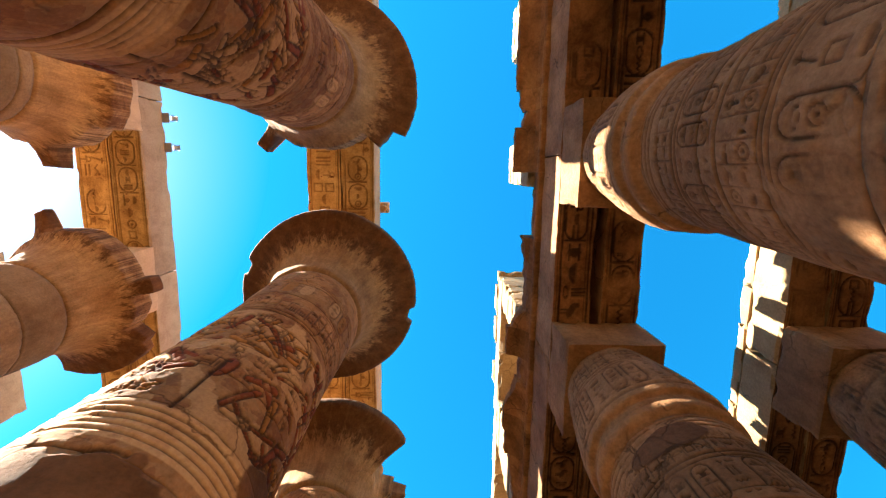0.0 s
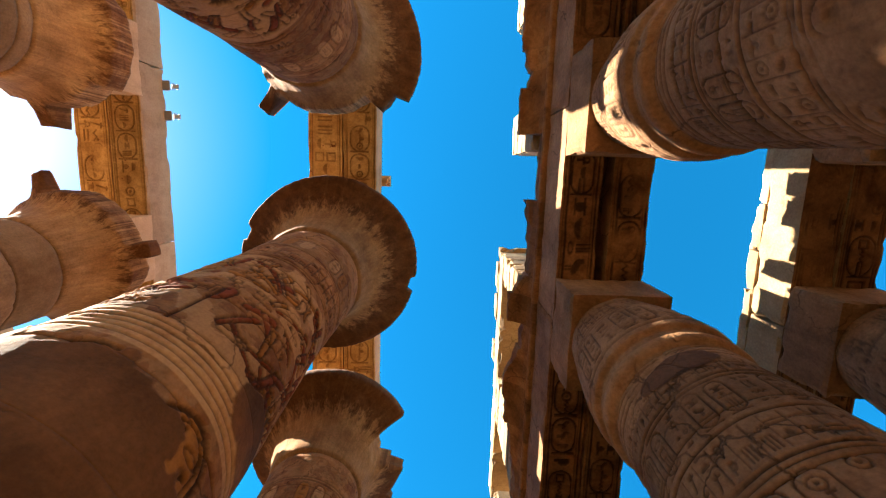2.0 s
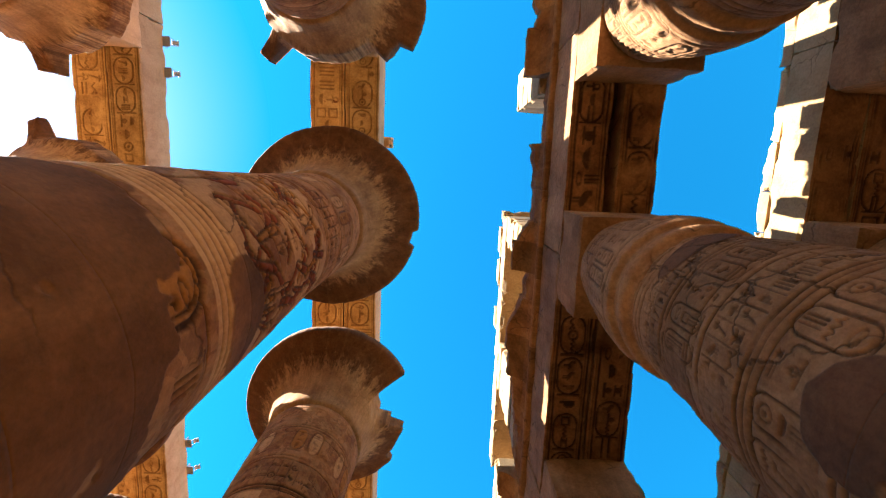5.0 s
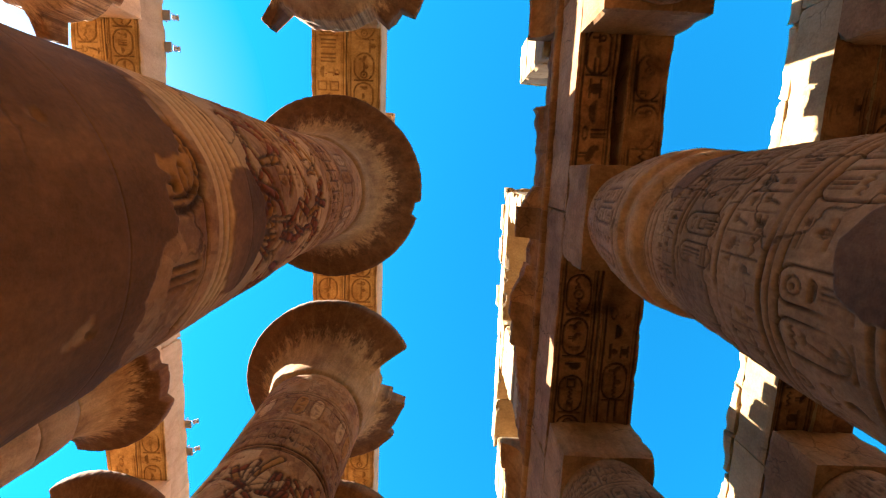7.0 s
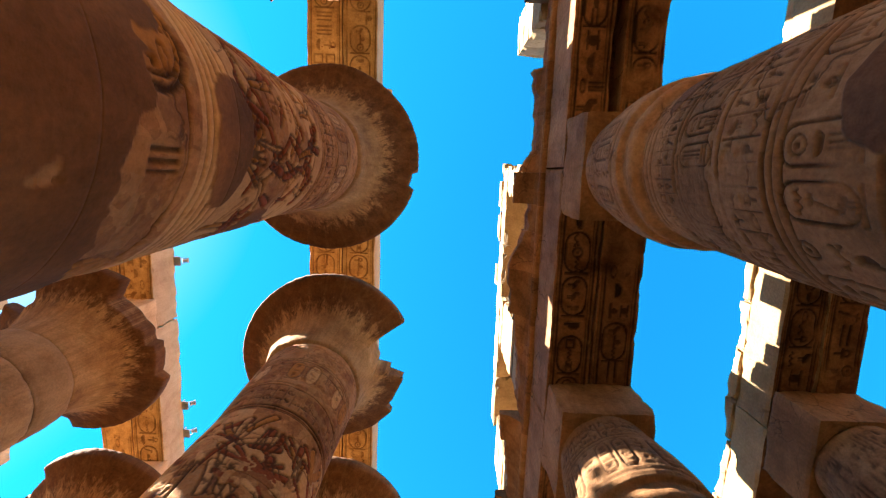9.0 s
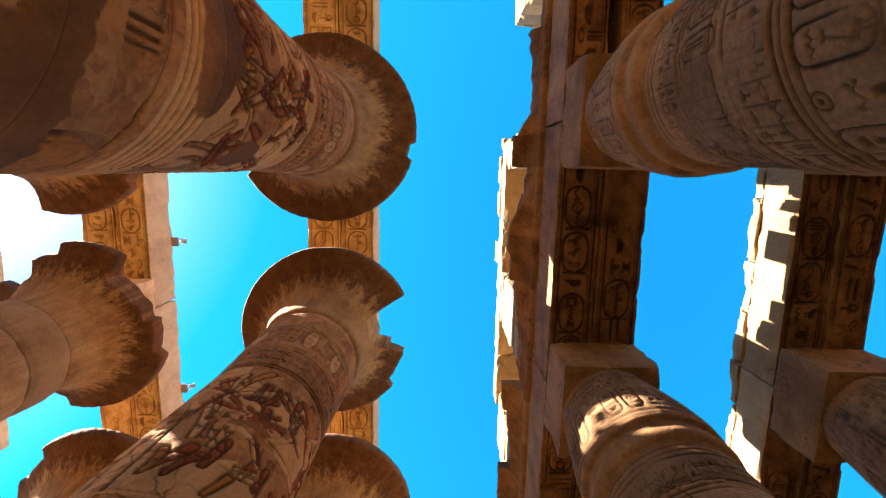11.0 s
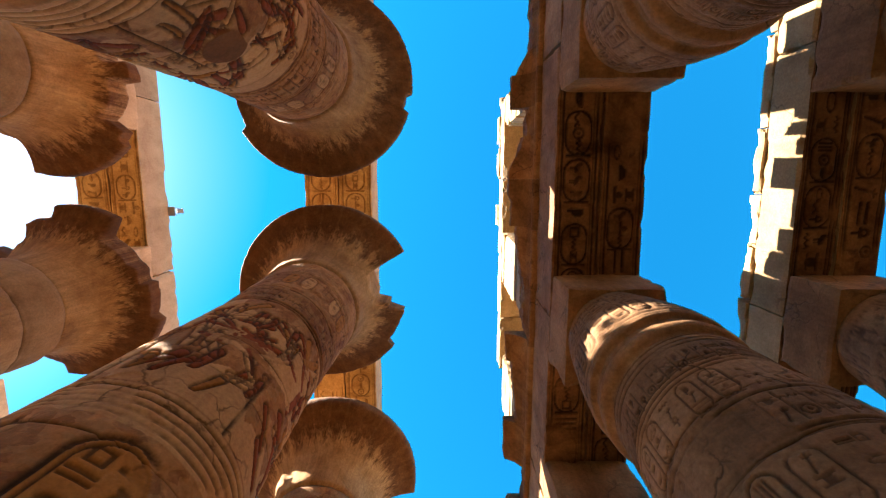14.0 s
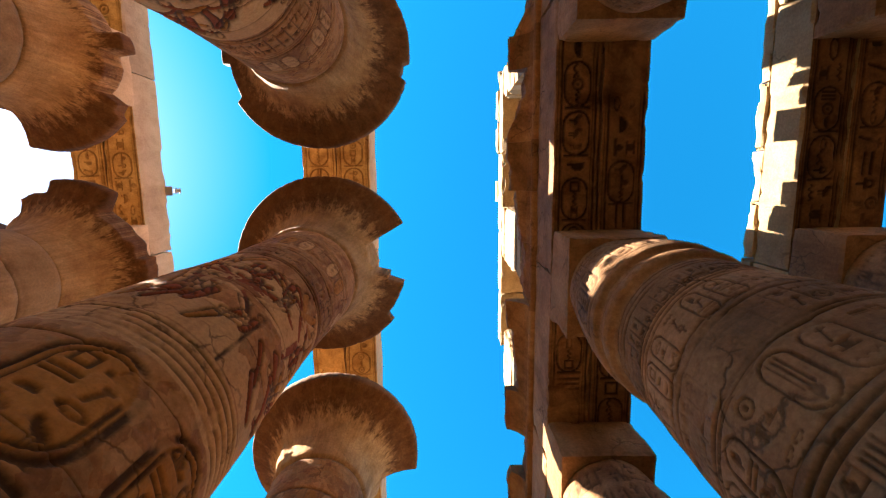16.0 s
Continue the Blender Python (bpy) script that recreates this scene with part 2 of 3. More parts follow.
def vnoise(a, b, cell, seed):
    """Smooth value noise over two arrays of metres."""
    g = np.random.default_rng(seed).random((64, 64))
    x, y = np.asarray(a) / cell + 17.3, np.asarray(b) / cell + 9.1
    i, j = np.floor(x).astype(int), np.floor(y).astype(int)
    u, v = x - i, y - j
    u, v = u * u * (3 - 2 * u), v * v * (3 - 2 * v)
    i0, j0, i1, j1 = i % 64, j % 64, (i + 1) % 64, (j + 1) % 64
    return (g[i0, j0] * (1 - u) + g[i1, j0] * u) * (1 - v) + (g[i0, j1] * (1 - u) + g[i1, j1] * u) * v - 0.5


def fractal(a, b, cell, seed, octaves=4):
    return sum(vnoise(a, b, cell / 2 ** k, seed + k) / 1.8 ** k for k in range(octaves))


def mesh_object(name, verts, faces, material, parent=None, smooth=False, label="", pigment=None, plaster=None):
    me = bpy.data.meshes.new(name)
    me.from_pydata(verts if isinstance(verts, list) else verts.tolist(), [], faces if isinstance(faces, list) else faces.tolist())
    me.materials.append(material)
    if smooth:
        me.polygons.foreach_set("use_smooth", [True] * len(me.polygons))
    me.update()
    if pigment is not None:
        at = me.color_attributes.new("pigment", "FLOAT_COLOR", "POINT")
        at.data.foreach_set("color", pigment.astype(np.float32).ravel())
    if plaster is not None:
        me.attributes.new("plaster", "FLOAT", "POINT").data.foreach_set("value", plaster.astype(np.float32).ravel())
    ob = new(name, me)
    if parent is not None:
        ob.parent = parent
    if label:
        ob["label"] = label
    return ob


def grid_faces(n, m, wrap=False, start=0, flip=False):
    """Quads of an n x m grid of points, wrapped round in m."""
    i, j = np.meshgrid(np.arange(n - 1), np.arange(m if wrap else m - 1), indexing="ij")
    a, b = i * m + j, i * m + (j + 1) % m
    c, d = (i + 1) * m + (j + 1) % m, (i + 1) * m + j
    q = np.stack([a, b, c, d], -1).reshape(-1, 4) + start
    return q[:, ::-1] if flip else q


def empty(name, x, y, z):
    e = new(name)
    e.location = (x, y, z)
    e.empty_display_size = 0.3
    return e


# ---- carved signs: depth maps of sunk relief ----
class Relief:
    """A depth map over u (along) and v (up), in metres."""

    def __init__(self, u0, u1, v0, v1, px, seed):
        self.u0, self.v0, self.px = u0, v0, px
        self.h = np.zeros((max(2, int((v1 - v0) / px) + 1), max(2, int((u1 - u0) / px) + 1)))
        self.c = np.zeros((*self.h.shape, 3))
        self.r = np.random.default_rng(seed)

    def paint(self, win, mask, k):
        """Pigment k (0 white, 1 red, 2 ochre) in place of what was there."""
        if mask.size:
            p = self.c[win]
            p[mask] = 0
            p[..., k][mask] = 1

    def window(self, u0, u1, v0, v1):
        n, m = self.h.shape
        i0, i1 = max(0, int((v0 - self.v0) / self.px)), min(n, int((v1 - self.v0) / self.px) + 2)
        j0, j1 = max(0, int((u0 - self.u0) / self.px)), min(m, int((u1 - self.u0) / self.px) + 2)
        v, u = np.meshgrid(self.v0 + np.arange(i0, max(i0, i1)) * self.px, self.u0 + np.arange(j0, max(j0, j1)) * self.px, indexing="ij")
        return (slice(i0, i1), slice(j0, j1)), u, v

    def cut(self, win, mask, depth=1.0):
        if mask.size:
            self.h[win] = np.maximum(self.h[win], mask * depth)

    def band(self, v, w, depth=1.0):
        win, u, q = self.window(-99, 99, v - w, v + w)
        self.cut(win, np.abs(q - v) <= w / 2, depth)

    def upright(self, u, v0, v1, w, depth=1.0):
        win, a, q = self.window(u - w, u + w, v0, v1)
        self.cut(win, np.abs(a - u) <= w / 2, depth)

    def oval(self, u, v, ru, rv, w):
        """A ring with straight long sides, knotted below."""
        win, a, b = self.window(u - ru - w, u + ru + w, v - rv - 3 * w, v + rv + w)
        straight = max(rv - ru, 0)
        d = np.hypot(a - u, np.maximum(np.abs(b - v) - straight, 0)) - ru
        self.cut(win, np.abs(d) <= w / 2)
        self.cut(win, (np.abs(b - (v - rv - w)) <= w / 2) & (np.abs(a - u) < ru))

    def oval_along(self, u, v, ru, rv, w):
        """A ring that lies along u."""
        win, a, b = self.window(u - ru - w, u + ru + w, v - rv - w, v + rv + w)
        d = np.hypot(np.maximum(np.abs(a - u) - max(ru - rv, 0), 0), b - v) - rv
        self.cut(win, np.abs(d) <= w / 2)
        self.cut(win, (np.abs(a - u - ru - w * 0.4) <= w / 2) & (np.abs(b - v) < rv))

    def sign(self, u, v, s, w):
        """One sign in a box of side s centred on u, v."""
        win, a, b = self.window(u - s / 2, u + s / 2, v - s / 2, v + s / 2)
        if not a.size:
            return
        x, y, k = (a - u) / s * 2, (b - v) / s * 2, 2 * w / s
        ring = lambda cx, cy, r: np.abs(np.hypot(x - cx, y - cy) - r) < k / 2
        kind = self.r.integers(0, 15)
        if kind == 0:
            m = ring(0, 0, 0.75) | (np.hypot(x, y) < 0.25)
        elif kind == 1:
            m = ring(0, 0.5, 0.38) | ((np.abs(x) < k * 0.6) & (y < 0.15)) | ((np.abs(y) < k * 0.6) & (np.abs(x) < 0.6))
        elif kind == 2:
            m = np.abs(y - 0.25 * (np.abs((x * 2.5) % 2 - 1) - 0.5) * 2) < k * 0.6
        elif kind == 3:
            m = ((np.abs(x + 0.25) < k * 0.5) & (np.abs(y) < 0.95)) | ((np.hypot((x - 0.05) / 0.4, (y - 0.25) / 0.7) < 1) & (x > -0.2))
        elif kind == 4:
            m = (np.hypot((x + 0.05) / 0.75, (y + x * 0.35) / 0.36) < 1) | (np.hypot(x + 0.55, y - 0.55) < 0.26) | ((np.abs(x - 0.05) < 0.25) & (np.abs(np.abs(x - 0.05) - 0.17) < k * 0.3) & (y < -0.1))
        elif kind == 5:
            m = (np.hypot(x, y + 0.4) < 0.7) & (y > -0.4)
        elif kind == 6:
            m = (np.maximum(np.abs(x) / 0.8, np.abs(y) / 0.8) < 1) & (np.maximum(np.abs(x) + k, np.abs(y) + k) > 0.8)
        elif kind == 7:
            m = (np.hypot(x / 0.95, (y - 0.3) / 0.7) < 1) & (y < 0.3)
        elif kind == 8:
            m = (np.abs(np.abs(x) - 0.5) < k * 0.5) | (np.abs(x) < k * 0.5)
        elif kind == 9:
            m = np.abs(np.hypot(x / 0.95, y / 0.4) - 0.9) < k * 0.6
        elif kind == 10:
            m = (np.abs(y + 0.4 - 0.25 * np.sin(x * 5)) < k * 0.6) | (np.hypot(x - 0.75, y) < 0.2)
        elif kind == 11:
            m = np.abs(np.abs(y) - 0.35) < k * 0.55
        elif kind == 12:
            m = (np.hypot(x / 0.45, y / 0.62) < 1) | ((np.abs(np.abs(y) - 0.45) < k * 0.4) & (np.abs(x) < 0.85))
        elif kind == 13:
            m = (np.abs(x - y * 0.3) < k * 0.6) | ((np.abs(y - 0.75) < k * 0.6) & (x > -0.2) & (x < 0.75))
        else:
            m = (np.abs(y) < k * 0.7) | ((np.abs(x) < k * 0.7) & (y > 0)) | ring(0, 0.55, 0.3)
        self.cut(win, m, 0.75 + 0.25 * self.r.random())

    def signs(self, u0, u1, v0, v1, s, w, columns=True):
        """A field of signs set out in columns between upright lines."""
        nu, nv = max(1, int((u1 - u0) / s)), max(1, int((v1 - v0) / s))
        du, dv = (u1 - u0) / nu, (v1 - v0) / nv
        for i in range(nu):
            if columns and i:
                self.upright(u0 + i * du, v0, v1, w * 0.7, 0.8)
            j = 0
            while j < nv:
                r = self.r.random()
                cu, cv = u0 + (i + 0.5) * du, v0 + (j + 0.5) * dv
                if r < 0.75:
                    self.sign(cu, cv, min(du, dv) * 0.86, w)
                elif r < 0.92:
                    for q in (-0.24, 0.24):
                        self.sign(cu + q * du, cv, min(du, dv) * 0.46, w * 0.7)
                j += 1

    def cartouches(self, u0, u1, v0, v1, wide, w):
        n = max(1, int((u1 - u0) / wide))
        du = (u1 - u0) / n
        for i in range(n):
            c, rv, ru = u0 + (i + 0.5) * du, (v1 - v0) * 0.44, du * 0.36
            if i % 3 == 1:
                self.signs(c - du * 0.35, c + du * 0.35, v0, v1, du * 0.5, w * 0.8, False)
                continue
            self.oval(c, (v0 + v1) / 2 + w, ru, rv, w)
            win, a, b = self.window(c - ru, c + ru, v0, v1)
            self.paint(win, np.hypot((a - c) / ru, (b - (v0 + v1) / 2 - w) / rv) < 0.97, 2 if wide > 1 or i % 4 == 1 else 0)
            if wide > 1:
                self.oval(c, (v0 + v1) / 2 + w, ru - 1.3 * w, rv - 1.3 * w, w * 0.5)
                for j in range(4):
                    for q in (-0.24, 0.24):
                        self.sign(c + q * 2 * ru * 0.8, (v0 + v1) / 2 + w + (j - 1.5) * 0.38 * rv, 0.38 * rv, w * 0.62)
                continue
            k = max(2, int(2 * rv / (ru * 1.5)))
            for j in range(k):
                self.sign(c, (v0 + v1) / 2 + (j + 0.5 - k / 2) * 2 * rv * 0.82 / k, min(ru * 1.35, 1.7 * rv / k), w * 0.75)

    def limb(self, u, v, ang, length, wide, w, k, bend=0.0):
        """A long painted form with a cut outline: a staff, a wing, a hanging cloth."""
        win, a, b = self.window(u - length, u + length, v - length, v + length)
        ca, sa = math.cos(ang), math.sin(ang)
        x, y = (a - u) * ca + (b - v) * sa, -(a - u) * sa + (b - v) * ca
        y = y - bend * (x / length) ** 2 * length
        d = np.hypot(np.maximum(np.abs(x) - length * 0.42, 0), y) - wide * (0.75 + 0.35 * x / length)
        self.paint(win, d < 0, k)
        self.cut(win, np.abs(d) < w * 0.4, 0.9)

    def scene(self, u0, u1, v0, v1, w):
        """Large worn forms in sunk outline with paint: staves, cloths, wings, standards and offerings."""
        u, s = u0, v1 - v0
        win, a, b = self.window(u0, u1, v0, v1)
        self.paint(win, fractal(a, b, 1.3, int(self.r.integers(900)), 3) > -0.03, 0)
        while u < u1:
            big = self.r.integers(0, 3)
            if big == 0:
                self.upright(u, v0, v1 - 0.1 * s, w)
                self.sign(u, v1 - 0.12 * s, 0.4, w)
            else:
                for q in range(9):
                    self.limb(u + self.r.normal(0, 0.3), v0 + s * self.r.uniform(0.15, 0.8), self.r.choice([1.5, 1.2, 2.2, 0.5, 2.7]) + self.r.normal(0, 0.15), s * self.r.uniform(0.2, 0.45), self.r.uniform(0.05, 0.13), w, int(self.r.choice([0, 1, 1, 2])), self.r.uniform(-0.35, 0.35))
            if self.r.random() < 0.6:
                self.signs(u + 0.35, u + 0.85, v0 + 0.55 * s, v1 - 0.03 * s, 0.25, w * 0.7)
            u += self.r.uniform(0.6, 1.0)

    def colour(self, u, v):
        j = np.clip(((u - self.u0) / self.px).round().astype(int), 0, self.h.shape[1] - 1)
        i = np.clip(((v - self.v0) / self.px).round().astype(int), 0, self.h.shape[0] - 1)
        return self.c[i, j]

    def sample(self, u, v, wear=0.35, seed=1):
        """Depth at the points u, v, softened and worn away in places."""
        h = self.h
        p = np.pad(h, 1, mode="edge")
        h = (p[1:-1, 1:-1] * 12 + p[:-2, 1:-1] + p[2:, 1:-1] + p[1:-1, :-2] + p[1:-1, 2:]) / 16
        x = np.clip((u - self.u0) / self.px, 0, h.shape[1] - 1.001)
        y = np.clip((v - self.v0) / self.px, 0, h.shape[0] - 1.001)
        j, i = x.astype(int), y.astype(int)
        a, b = x - j, y - i
        d = (h[i, j] * (1 - a) + h[i, j + 1] * a) * (1 - b) + (h[i + 1, j] * (1 - a) + h[i + 1, j + 1] * a) * b
        keep = np.clip((fractal(u, v, 1.6, seed, 3) + wear) * 4, 0, 1)
        return d * keep


# ---- columns ----
def angles(facing, fine, coarse, half=1.95):
    """Angles round a column, close together on the side that faces the aisle."""
    a = np.linspace(-half, half, fine)
    b = np.linspace(half, 2 * math.pi - half, coarse + 2)[1:-1]
    return np.concatenate([a, b]) + facing


def shaft_relief(kind, R, z0, z1, seed):
    rel = Relief(-math.pi * R, math.pi * R, z0, z1, 0.018 if kind == "nave" else 0.012, seed)
    L, H = math.pi * R, z1 - z0
    if kind == "nave":
        for k in range(5):
            rel.band(z1 - 0.12 - 0.2 * k, 0.03, 0.35)
        t = z1 - 1.25
        rel.band(t, 0.05), rel.band(t - 0.12, 0.05)
        rel.cartouches(-L, L, t - 1.3, t - 0.2, 0.5, 0.042)
        t -= 1.5
        rel.band(t, 0.05), rel.band(t - 0.14, 0.05)
        rel.signs(-L, L, t - 1.0, t - 0.22, 0.27, 0.04)
        t -= 1.15
        rel.band(t, 0.06), rel.band(t - 0.16, 0.06)
        rel.scene(-L, L, t - 2.6, t - 0.3, 0.06)
        rel.scene(-L, L, t - 4.6, t - 2.2, 0.06)
        t -= 4.75
        win, a, b = rel.window(-99, 99, t - 0.7, t + 0.1)
        rel.paint(win, np.abs(b) >= 0, 0)
        for k in range(5):
            rel.band(t - 0.15 * k, 0.04)
        t -= 0.75
        rel.cartouches(-L, L, t - 2.0, t - 0.1, 1.3, 0.085)
        t -= 2.15
        for k in range(3):
            rel.band(t - 0.13 * k, 0.05)
        rel.scene(-L, L, t - 3.2, t - 0.4, 0.07)
        rel.band(t - 3.4, 0.06)
        rel.h[rel.window(-99, 99, z1 - 2.9, z1)[0]] *= 0.5
    else:
        t = z1 - 0.08
        for k in range(3):
            rel.band(t - 0.13 * k, 0.03)
        t -= 0.42
        rel.signs(-L, L, t - 0.48, t, 0.2, 0.024)
        t -= 0.54
        rel.band(t, 0.05), rel.band(t - 0.1, 0.035)
        rel.cartouches(-L, L, t - 0.92, t - 0.14, 0.36, 0.026)
        t -= 1.0
        rel.band(t, 0.05)
        rel.signs(-L, L, t - 0.62, t - 0.07, 0.23, 0.025)
        t -= 0.7
        rel.band(t, 0.05), rel.band(t - 0.1, 0.035)
        rel.cartouches(-L, L, t - 1.0, t - 0.16, 0.45, 0.028)
        t -= 1.1
        rel.band(t, 0.05), rel.band(t - 0.1, 0.04)
        rel.signs(-L, L, t - 0.72, t - 0.16, 0.23, 0.025)
        t -= 0.8
        rel.band(t, 0.045), rel.band(t - 0.1, 0.035)
        rel.cartouches(-L, L, t - 1.1, t - 0.16, 0.46, 0.03)
        t -= 1.2
        rel.band(t, 0.05), rel.band(t - 0.12, 0.04)
        rel.signs(-L, L, max(z0, t - 1.3), t - 0.2, 0.3, 0.03)
        rel.c[:] = 0
    return rel


def drums(parent, kind, profile, z0, z1, heights, facing, seed, material, low=None, repairs=(), wear=0.5, fine=230, coarse=36, dz=0.04, depth=0.045):
    """The shaft's drums, each a piece of its own, with worn joints and sunk relief. low: height of a plastered foot."""
    th = angles(facing, fine, coarse)
    R = profile(0.5 * (z0 + z1))
    rel = shaft_relief(kind, R, z0, z1, seed)
    zb = z0
    r = np.random.default_rng(seed)
    while zb < z1 - 1e-3:
        zt = min(z1, zb + heights * r.uniform(0.85, 1.15))
        if z1 - zt < 0.45 * heights:
            zt = z1
        n = max(4, int((zt - zb) / dz))
        zs = np.linspace(zb, zt, n)
        zz, tt = np.meshgrid(zs, th, indexing="ij")
        u = (tt - facing + math.pi) % (2 * math.pi) - math.pi
        bare = np.ones_like(zz)
        for pu, pz, ru, rz in repairs:
            bare = bare * np.clip((np.hypot((u * R - pu) / ru, (zz - pz) / rz) - 1 + 0.35 * fractal(u * R, zz, 0.6, seed + 43)) / 0.06, 0, 1)
        if low:
            bare = bare * np.clip((zz - low - 1.6 * fractal(u * R, zz, 1.5, seed + 41, 5)) / 0.06 + 0.5, 0, 1)
        cutin = rel.sample(u * R, zz, wear, seed + 5)
        flake = np.clip((fractal(u * R, zz * 1.25, 1.5, seed + 61, 6) - 0.27) * 14, 0, 1) * bare
        cutin = cutin * (1 - 0.75 * flake)
        rad = np.array([profile(z) for z in zs])[:, None] + 0.012 * (1 - bare) - depth * bare * cutin - 0.02 * flake
        rad = rad + 0.025 * fractal(u * R, zz, 1.2, seed + 9) + (0.002 + 0.007 * bare) * fractal(u * R, zz, 0.25, seed + 19, 3)
        # broken arrises and dirt at the joints
        edge = np.minimum(zz - zb, zt - zz)
        bite = np.clip(0.35 + 1.6 * fractal(u * R, zz, 0.7, seed + 31, 3), 0, 1)
        rad = rad - np.exp(-edge / 0.022) * (0.006 + 0.035 * bite) * bare
        v = np.stack([rad * np.cos(tt), rad * np.sin(tt), zz], -1).reshape(-1, 3)
        f = grid_faces(n, len(th), True).tolist()
        f.append(list(range(len(th)))[::-1])
        f.append([(n - 1) * len(th) + k for k in range(len(th))])
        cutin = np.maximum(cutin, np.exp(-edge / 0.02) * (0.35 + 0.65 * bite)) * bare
        # alpha: joint dirt, and shade put into the colour of sunk signs
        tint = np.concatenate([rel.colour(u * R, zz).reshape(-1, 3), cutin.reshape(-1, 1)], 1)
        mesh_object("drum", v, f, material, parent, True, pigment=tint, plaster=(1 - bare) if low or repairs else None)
        zb = zt


def revolve(name, prof, parent, material, facing=0.0, n=150, cuts=(), seed=0, rough=0.03, grooves=0, smooth=True, label=""):
    """A turned shape from (radius, height) pairs. cuts: (from, to, radius) in degrees, where its rim is broken away."""
    th = np.linspace(0, 2 * math.pi, n, endpoint=False)
    limit = np.full(n, 99.0)
    deg = np.degrees(th)
    for a0, a1, lim in cuts:
        inside = ((deg - a0) % 360) <= ((a1 - a0) % 360)
        ragged = lim + 0.17 * fractal(th * 3, th * 0 + a0, 1.3, seed + 3, 3)
        limit = np.where(inside, np.minimum(limit, ragged), limit)
    P = np.array(prof)
    rr = P[:, 0][:, None] + 0 * th
    zz = P[:, 1][:, None] + 0 * th
    tt = th[None, :] + 0 * rr
    rr = rr + rough * fractal(tt * 2.2, zz, 0.8, seed + 11) * np.minimum(1, rr)
    if grooves:
        k = np.clip((zz - P[0, 1]) / (P[:, 1].max() - P[0, 1]), 0, 1)
        rr = rr - 0.016 * k * (np.abs(np.sin(tt * grooves / 2)) < 0.25)
    rr = np.minimum(rr, limit[None, :] + 0.05 * fractal(tt * 3, zz, 0.3, seed + 17))
    v = np.stack([rr * np.cos(tt), rr * np.sin(tt), zz], -1).reshape(-1, 3)
    m = len(prof)
    f = grid_faces(m, n, True).tolist()
    f.append(list(range(n))[::-1])
    f.append([(m - 1) * n + k for k in range(n)])
    return mesh_object(name, v, f, material, parent, smooth, label)


def lerp_profile(pts):
    zs, rs = [p[0] for p in pts], [p[1] for p in pts]
    return lambda z: float(np.interp(z, zs, rs))


def densify(prof, step):
    out = [prof[0]]
    for (r0, z0), (r1, z1) in zip(prof, prof[1:]):
        k = max(1, int(math.hypot(r1 - r0, z1 - z0) / step))
        out += [(r0 + (r1 - r0) * i / k, z0 + (z1 - z0) * i / k) for i in range(1, k + 1)]
    return out


BELL = [(1.5, 15.84), (1.54, 15.87), (1.66, 15.93), (1.7, 16.02), (1.71, 16.25), (1.75, 16.6), (1.83, 16.95), (1.97, 17.3), (2.18, 17.64), (2.47, 17.95), (2.82, 18.2), (3.14, 18.36), (3.28, 18.42), (3.33, 18.5), (3.33, 18.84), (3.2, 18.92), (1.5, 18.92)]


def nave_column(x, y, facing, seed, cuts, detail=True, label="", girth=1.0, foot=0.0, repairs=(), cap=None, neck=1.64):
    c = tagged(empty("great_column", x, y, 0), label, "column", "great columns of the nave", "thing")
    revolve("base", densify([(2.3, -0.05), (2.35, 0.1), (2.3, 0.42), (2.15, 0.5), (1.2, 0.5)], 0.15), c, M_BLOCK, seed=seed)
    f, cs, dz = ((360, 40, 0.028) if y > 0 else (260, 40, 0.036)) if detail else (110, 30, 0.1)
    shaft = lerp_profile([(0.4, 1.62 * girth), (2.0, 1.84 * girth), (7.0, 1.75 * girth), (12.0, 1.59 * girth + 0.03), (15.6, neck), (15.84, neck - 0.03)])
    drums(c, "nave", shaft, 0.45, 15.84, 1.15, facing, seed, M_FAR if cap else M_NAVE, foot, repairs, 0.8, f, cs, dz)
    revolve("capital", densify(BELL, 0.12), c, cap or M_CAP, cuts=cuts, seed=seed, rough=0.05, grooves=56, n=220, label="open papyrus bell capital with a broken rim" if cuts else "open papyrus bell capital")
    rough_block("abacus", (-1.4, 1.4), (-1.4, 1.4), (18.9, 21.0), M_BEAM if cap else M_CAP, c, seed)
    return c


BUD = [(1.20, 8.30), (1.20, 8.34), (1.30, 8.40), (1.33, 8.5), (1.31, 8.62), (1.27, 8.66), (1.27, 8.86), (1.36, 8.9), (1.38, 9.05), (1.36, 9.5), (1.30, 10.0), (1.22, 10.5), (1.13, 11.0), (1.06, 11.44), (0.5, 11.45)]
SIDE_SHAFT = lerp_profile([(0.3, 1.2), (1.5, 1.38), (4.0, 1.38), (6.0, 1.34), (8.3, 1.22)])


def bud_column(x, y, facing, seed, detail=True, label="", repairs=(), wear=0.6):
    c = tagged(empty("bud_column", x, y, 0), label, "column", "papyrus bud columns of the side aisles", "thing")
    revolve("base", densify([(1.75, -0.05), (1.8, 0.1), (1.75, 0.3), (1.6, 0.36), (1.0, 0.36)], 0.15), c, M_BLOCK, seed=seed)
    f, cs, dz = ((500, 36, 0.016) if 0 < y < 14 else (300, 36, 0.025)) if detail else (90, 26, 0.1)
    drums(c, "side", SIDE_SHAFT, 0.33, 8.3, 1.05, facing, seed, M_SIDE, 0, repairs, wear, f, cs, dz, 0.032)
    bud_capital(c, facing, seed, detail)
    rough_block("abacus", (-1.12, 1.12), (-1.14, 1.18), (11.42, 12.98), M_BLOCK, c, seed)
    return c


